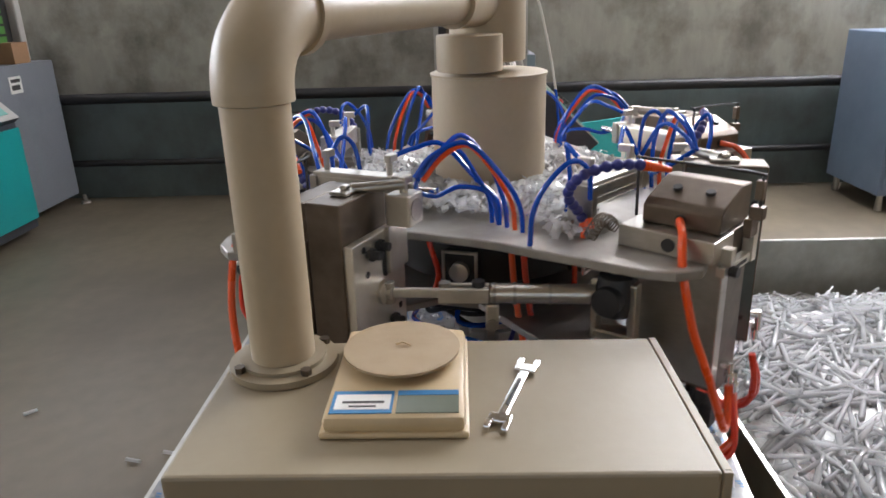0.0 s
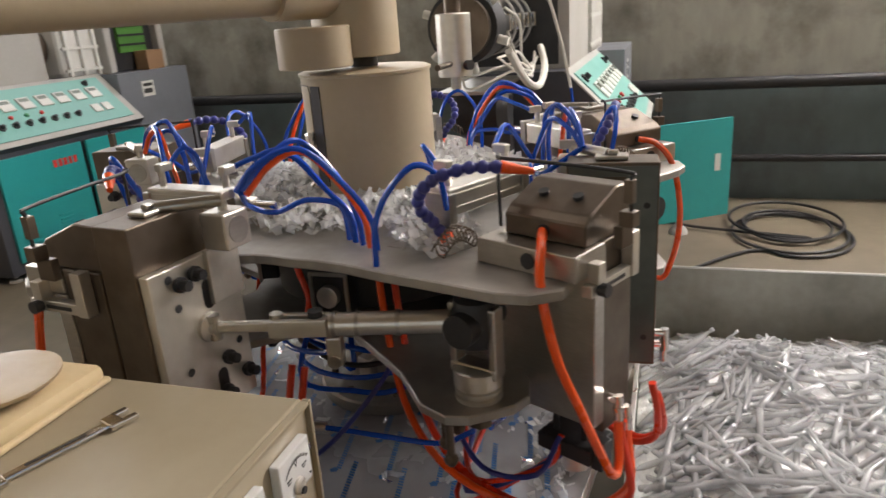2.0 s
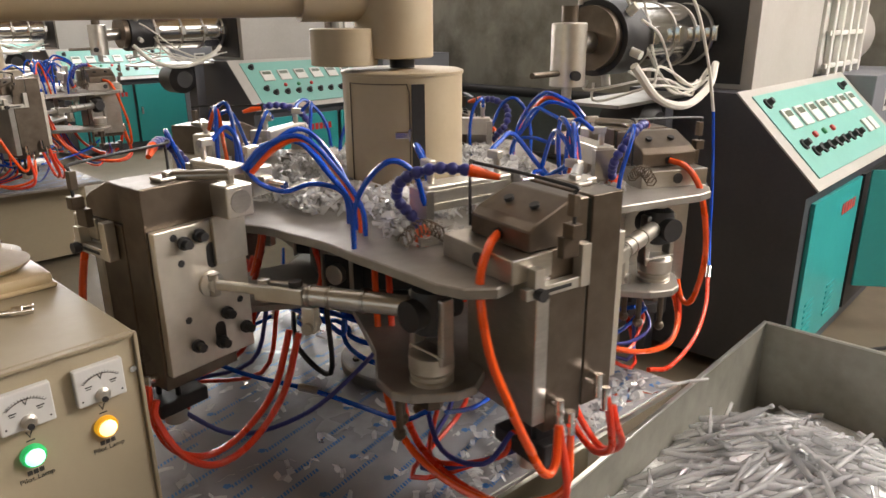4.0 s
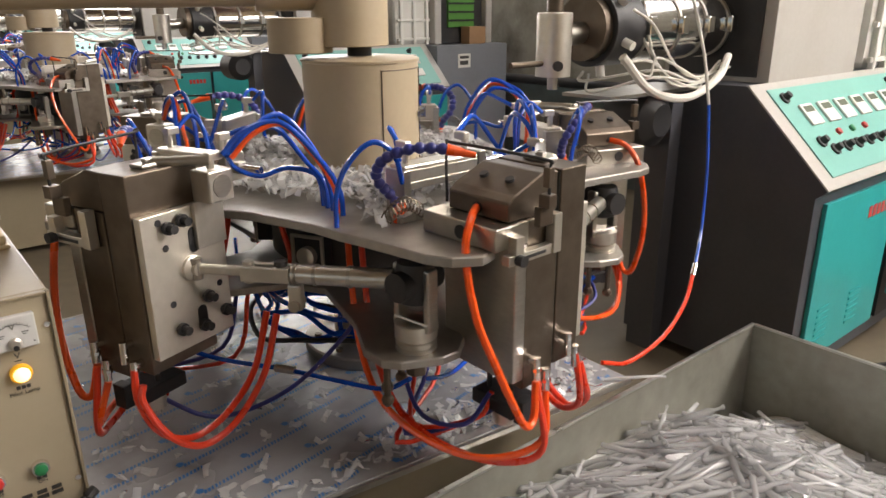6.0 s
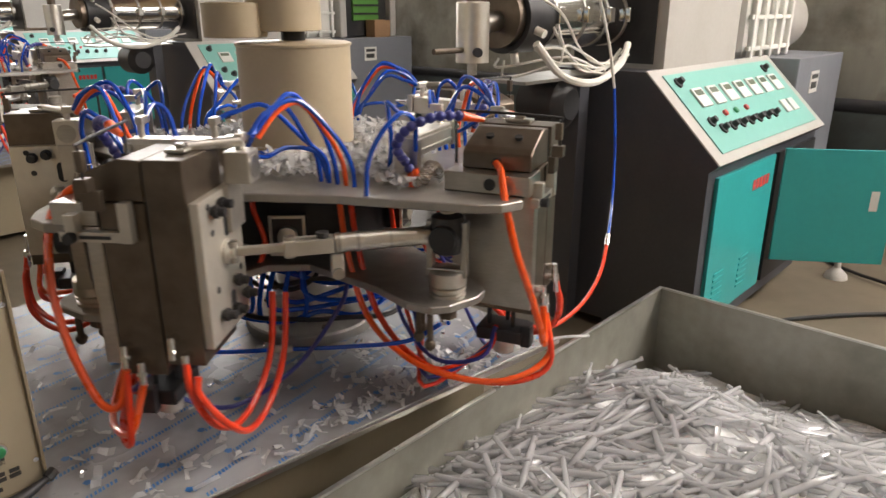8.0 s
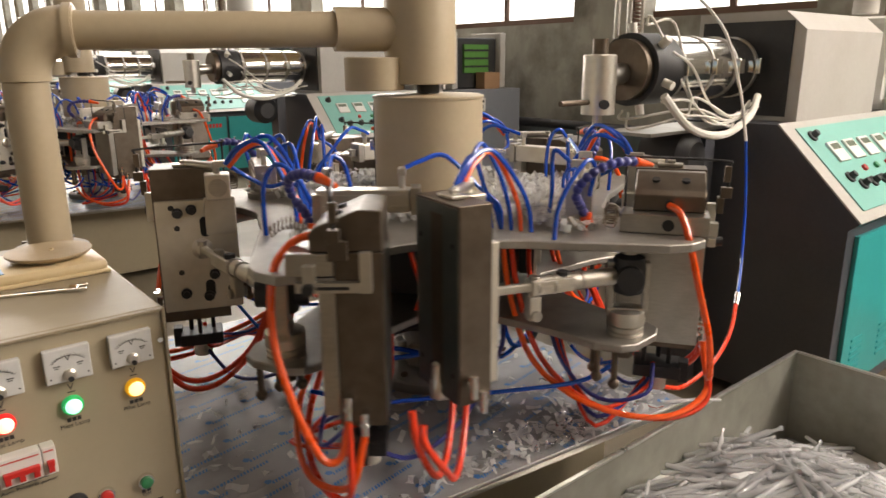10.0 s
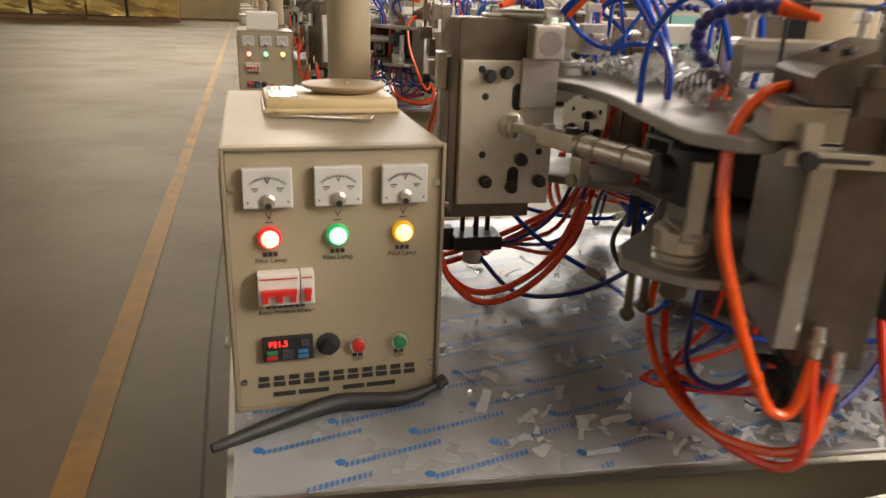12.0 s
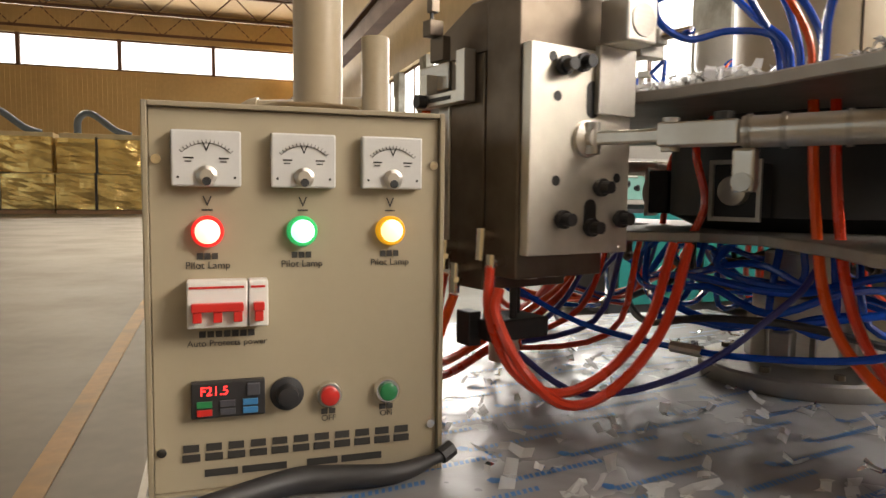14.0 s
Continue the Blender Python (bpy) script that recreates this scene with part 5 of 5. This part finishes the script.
    for x in (-0.36, -0.20, -0.06, 0.07):
        part("cover_band", R((x, by, bz), (x + 0.012, by, bz), 0.1015, seg=40), STEEL, ex, smooth=True)
        part("cover_clip", B(x - 0.01, x + 0.02, by - 0.118, by - 0.100, bz - 0.02, bz + 0.03, 0.003), CHROME, ex)
    part("die_head", R((-0.50, by, bz), (-0.37, by, bz), 0.105, seg=36), BLACK, ex, "dark die flange", smooth=True)
    part("die_ring", R((-0.53, by, bz), (-0.50, by, bz), 0.088, seg=36), DARKSTEEL, ex, smooth=True)
    for k in range(6):
        a = radians(60 * k + 20)
        part("heater_terminal", R((-0.46, by + 0.10 * math.cos(a), bz + 0.10 * math.sin(a)), (-0.46, by + 0.135 * math.cos(a), bz + 0.135 * math.sin(a)), 0.013, seg=12), WIRE, ex, "white ceramic terminal", smooth=True)
    can = part("heater_can", lathe([(0.047, 1.03), (0.047, 1.19), (0.044, 1.193), (0.02, 1.194)], 32, -0.66, by - 0.02), ALU, ex, "brushed steel heater band", smooth=True)
    part("can_plug", R((-0.70, by - 0.075, 1.06), (-0.69, by - 0.062, 1.06), 0.013, seg=14), BLACK, can)
    part("can_neck", R((-0.66, by - 0.02, 1.194), (-0.66, by - 0.02, 1.235), 0.022, seg=18), DARKSTEEL, can, smooth=True)
    part("can_arm", R((-0.64, by - 0.01, 1.13), (-0.53, by, 1.14), 0.030, seg=18), STEEL, ex, smooth=True)
    part("can_bolt", R((-0.82, by - 0.02, 1.065), (-0.70, by - 0.02, 1.065), 0.008, seg=10), DARKSTEEL, ex)
    part("die_tube", R((-0.66, by - 0.02, 0.995), (-0.66, by - 0.02, 1.03), 0.014, seg=16), STEEL, ex, smooth=True)
    rg = random.Random(5)
    for k in range(7):
        a = radians(rg.uniform(100, 300))
        p0 = (-0.46, by + 0.13 * math.cos(a), bz + 0.13 * math.sin(a))
        p3 = (-0.02 + rg.uniform(-0.1, 0.1), by - 0.12, 1.02 + rg.uniform(-0.03, 0.03))
        part("heater_wire", T([p0, (-0.43 + rg.uniform(-0.08, 0.08), p0[1] - 0.03, p0[2] + rg.uniform(-0.06, 0.02)), (-0.30 + rg.uniform(-0.06, 0.06), by - 0.125, 1.03 + rg.uniform(-0.04, 0.04)), (-0.14, by - 0.135, 0.985 + rg.uniform(-0.02, 0.02)), p3], 0.0042, 6, 5), WIRE, ex, "white sleeved heater wire", smooth=True)
    part("wire_loom", T([(-0.52, by - 0.14, 1.08), (-0.42, by - 0.17, 0.985), (-0.25, by - 0.18, 0.955), (-0.08, by - 0.17, 1.0), (0.02, by - 0.14, 1.06)], 0.012, 8, 6), WIRE, ex, smooth=True)
    part("wire_tray", B(-0.48, 0.0, by - 0.08, by + 0.10, 0.955, 0.965), STEEL, ex)
    part("lower_motor", lathe([(0.085, -0.08), (0.085, 0.06), (0.05, 0.09)], 28), BLACK, ex, "black blower motor", m=pose(-0.20, by + 0.02, 0.87, 90, 0, 0), smooth=True)
    part("barrel_leg", B(-0.12, -0.06, by - 0.05, by + 0.05, 0.04, 0.955), DARKGREY, ex)
    for x in (-0.50, -0.44, -0.38):
        part("tie_rod", R((x, by + 0.05, 1.24), (x, by + 0.05, 1.75), 0.008, seg=10), STEEL, ex, smooth=True)
    coil = [(-0.41 + 0.014 * math.cos(k * 0.9), by + 0.05 + 0.014 * math.sin(k * 0.9), 1.25 + 0.0016 * k) for k in range(240)]
    part("screw_spring", T(coil, 0.0028, 4, 1, smooth=False), RUSTSTEEL, ex)
    # cast gearbox and motor behind the hood
    gear = part("gearbox", B(0.90, 1.45, 0.0, 0.34, 0.968, 1.34, 0.03), WHITE, ex, "dusty cream cast gearbox")
    for k in range(5):
        part("gear_rib", B(0.93 + 0.115 * k, 0.955 + 0.115 * k, -0.025, 0.0, 0.97, 1.32, 0.006), WHITE, gear)
    for z in (1.00, 1.13, 1.27):
        part("gear_rib", B(0.91, 1.44, -0.02, -0.0005, z, z + 0.02, 0.004), WHITE, gear)
    part("pulley", R((0.765, by, 1.16), (0.90, by, 1.16), 0.13, seg=36), DARKSTEEL, ex, "dark drive pulley", smooth=True)
    part("motor", R((1.46, 0.17, 1.118), (1.80, 0.17, 1.118), 0.15, seg=32), HOODGREY, ex, "ribbed electric motor", smooth=True)
    part("hopper", lathe([(0.05, 1.36), (0.05, 1.42), (0.17, 1.62), (0.17, 1.85)], 28, 1.1, 0.18), HOODGREY, ex, smooth=True)
    return ex


EXX, EXY = 2.25, 0.0
ext = extruder(pose(EXX, EXY, 0))
ext_closed = extruder(pose(EXX, PITCH, 0), open_door=False)
ext_closed["group"] = "machines in a row"

# thin air line from the barrel to the base: white, then blue, then red
line = tagged(empty("air_line", pose(0, 0, 0)), "thin hose in white, blue and red lengths hanging to the base", "hose")
part("white_length", T([(1.62, 0.18, 1.34), (1.75, 0.08, 1.38), (1.88, 0.0, 1.27), (1.92, -0.05, 1.10), (1.93, -0.08, 0.95)], 0.0045, 8, 8), WIRE, line, smooth=True)
part("blue_length", T([(1.93, -0.08, 0.95), (1.925, -0.10, 0.78), (1.88, -0.13, 0.62), (1.80, -0.17, 0.54)], 0.0045, 8, 8), BLUEHOSE, line, smooth=True)
part("coupling", R((1.80, -0.17, 0.54), (1.775, -0.18, 0.515), 0.008, seg=10), CHROME, line, smooth=True)
part("red_length", T([(1.775, -0.18, 0.515), (1.68, -0.22, 0.47), (1.55, -0.25, 0.43), (1.40, -0.26, TOP - 0.02), (1.31, -0.25, TOP + 0.004)], 0.0055, 8, 8), REDHOSE, line, smooth=True)

# dark box on a stand beyond: machine control behind the second extruder
def control_tower(m):
    t = tagged(empty("motor_guard", m), "dark green guarded drive with a card box on the cabinet", "drive unit")
    part("guard", B(0, 0.06, 0, 0.35, 0, 0.42, 0.01), HOODGREY, t)
    part("guard", B(0.5, 0.56, 0, 0.35, 0, 0.42, 0.01), HOODGREY, t)
    part("core", B(0.0605, 0.4995, 0.05, 0.30, 0.002, 0.38, 0.01), BLACK, t)
    part("window", B(0.15, 0.40, 0.03, 0.0495, 0.12, 0.33), GREENMETAL, t)
    for k in range(3):
        part("window_bar", B(0.15, 0.40, 0.02, 0.0295, 0.16 + 0.06 * k, 0.175 + 0.06 * k), BLACK, t)
    return t


def card_box(m):
    c = tagged(empty("card_box", m), "small brown card box on the cabinet", "box")
    part("carton", B(-0.08, 0.08, -0.05, 0.05, 0.0, 0.12, 0.002), CARD, c)
    part("lid", B(-0.082, 0.082, -0.052, 0.052, 0.1205, 0.124), CARD, c)
    return c


# ---- the other machines of the row ----
rows_ = (base, control, pipe, ped, carousel, ext_closed)
for n in range(1, 6):
    for thing in rows_:
        if thing is ext_closed and n == 1:
            continue
        shift = Matrix.Translation((0, PITCH * (n - 1 if thing is ext_closed else n), 0))
        c = copy_thing(thing, shift @ thing.matrix_basis @ (pose(0, 0, 0, 0, 0, 20.0 + 31 * n) if thing is carousel else Matrix.Identity(4)))
        c["group"] = "machines in a row"
    control_tower(pose(EXX + 1.2, PITCH * n - 0.08, 0.967))
    card_box(pose(EXX + 1.55, PITCH * n - 0.10, 0.967))
carton2 = tagged(empty("white_carton", pose(0.05, PITCH + 0.1, ZB)), "white plastic carton on the second control box", "carton")
part("carton", B(0, 0.17, 0, 0.14, 0, 0.09, 0.006), WHITE, carton2)
part("flap", B(0.01, 0.16, 0.01, 0.13, 0.0905, 0.094, 0.001), WHITE, carton2)

# ---- things along the wall and on the floor ----
cab = tagged(empty("steel_locker", pose(3.45, -2.88, 0)), "blue-grey steel cabinet on short feet", "cabinet")
part("body", B(0, 0.6, 0, 0.70, 0.10, 1.02, 0.004), material("blue_grey_paint", (0.20, 0.26, 0.36), 0.4, 0.0, 60, 0.06, 0.06), cab)
part("door", B(-0.012, -0.0005, 0.02, 0.68, 0.13, 0.99, 0.002), material("blue_grey_door_paint", (0.20, 0.26, 0.36), 0.4, 0.0, 60, 0.06, 0.06), cab)
part("handle", B(-0.03, -0.0125, 0.60, 0.62, 0.5, 0.62, 0.003), CHROME, cab)
for x, y in ((0.05, 0.05), (0.55, 0.05), (0.05, 0.65), (0.55, 0.65)):
    part("foot", R((x, y, 0), (x, y, 0.0995), 0.022, 0.016, 14), STEEL, cab)
cable = []
for k in range(66):
    a = 2.4 + k * 0.40
    rr = 1 + 0.18 * math.sin(k * 0.13)
    cable.append((3.40 + 0.30 * rr * math.cos(a) + 0.004 * k, -1.0 + 0.24 * rr * math.sin(a), 0.010 + 0.0004 * k))
tagged(part("floor_cable", T([(2.5, -0.30, 0.012), (2.8, -0.45, 0.012), (3.1, -0.7, 0.012)] + cable + [(3.6, -0.4, 0.012), (4.05, -0.2, 0.012)], 0.008, 8, 4), BLACK, smooth=True), "black cable coiled on the concrete floor", "cable")
tagged(part("funnel", lathe([(0.05, 0.0), (0.045, 0.02), (0.015, 0.05), (0.012, 0.09)], 18, 3.45, -0.45), HOODGREY, smooth=True), "small pale cap lying on the floor", "cap")
brace = tagged(part("leaning_bar", T([(4.1, 0.55, 0.02), (3.9, 0.25, 1.5)], 0.03, 6, 1, smooth=False), RUSTSTEEL), "brown steel bar leaning on the wall", "bar")

# litter on the floor
lit = bmesh.new()
rgl = random.Random(9)
for k in range(26):
    x, y = rgl.uniform(-0.1, 2.0), rgl.uniform(0.9, 2.7)
    tube(lit, [(x, y, 0.008), (x + rgl.uniform(-0.05, 0.05), y + rgl.uniform(-0.05, 0.05), 0.010)], 0.006, 5, 1, smooth=False)
tagged(part("floor_litter", lit, SCRAP), "white plastic bits strewn on the concrete floor", "litter", kind="stuff")

# golden bundles and machinery at the hall's end
for k in range(6):
    gb = tagged(empty("wrapped_bundle", pose(-11.0 + (k % 3) * 3.0, 26.0 + 0.3 * (k % 2), 0.16 + (1.25 if k > 2 else 0.0), 0, 0, 1.2 * (k % 3) - 1.2)), "golden shrink-wrapped bundle stacked on pallets", "bundle", group="bundles at the hall's end")
    bm = B(0, 2.9, 0, 1.4, 0.0, 1.2)
    bmesh.ops.subdivide_edges(bm, edges=bm.edges, cuts=7, use_grid_fill=True)
    for v in bm.verts:
        v.co += 0.04 * Vector((noise.noise(v.co * 2.3 + Vector((k, 0, 0))), noise.noise(v.co * 2.1 + Vector((0, k, 5))), 0.5 * noise.noise(v.co * 2.7)))
    part("wrap", bm, GOLD, gb)
    part("strap", B(1.2, 1.28, -0.06, 1.46, -0.03, 1.25), BLACK, gb)
    if k <= 2:
        part("pallet", block(B(0, 2.9, 0, 1.4, -0.06, -0.03), 0, 2.9, 0.0, 0.1, -0.16, -0.06), CARD, gb)
for k in range(3):
    mc = tagged(empty("packing_machine", pose(-9.0 + 3.3 * k, 30.5, 0)), "pale yellow sheet machine casing with a blue pipe", "machine casing", group="machine casings")
    part("casing", B(0, 3.1, 0, 1.5, 0, 3.1, 0.02), material("pale_casing_%d" % k, (0.58, 0.50, 0.33), 0.5, 0.0, 10, 0.05, 0.05), mc)
    part("duct", T([(0.6, 0.5, 3.1), (0.65, 0.5, 3.7), (1.1, 0.5, 3.95), (2.0, 0.5, 3.3), (2.6, 0.5, 3.1)], 0.14, 12, 5), material("grey_blue_duct_%d" % k, (0.10, 0.14, 0.20), 0.5, 0.0, 20, 0.1, 0.1), mc, smooth=True)


# ---- what moves ----
def opening(angle):
    """How far a station's mould stands open at this angle of its way round."""
    a = angle % 360
    s = lambda x: max(0.0, min(1.0, x)) ** 2 * (3 - 2 * max(0.0, min(1.0, x)))
    return s((a - 194) / 7) * (1 - s((a - 219) / 11))


def motions():
    times = [0, 0.1] + [0.25 * k for k in range(1, 56)] + [13.9, 14.0]
    walk(carousel, [(t, pose(AX, AY, 0, 0, 0, phase(t))) for t in times])
    for k in range(5):
        half, slide = [], []
        for i in range(141):
            t = 0.1 * i
            o = opening(phase(t) + 72 * k)
            hinge = Matrix.Translation((0.1115, 0.042, 0))
            half.append((t, SX[k] @ Matrix.Translation((AHEAD + 0.045 * o, 0, 0)) @ hinge @ pose(0, 0, 0, 0, 0, 30 * o) @ hinge.inverted()))
            slide.append((t, LK[k] @ Matrix.Translation((0.08 * o, 0, 0))))
        walk(movers[k], half)
        walk(links[k], slide)


motions()
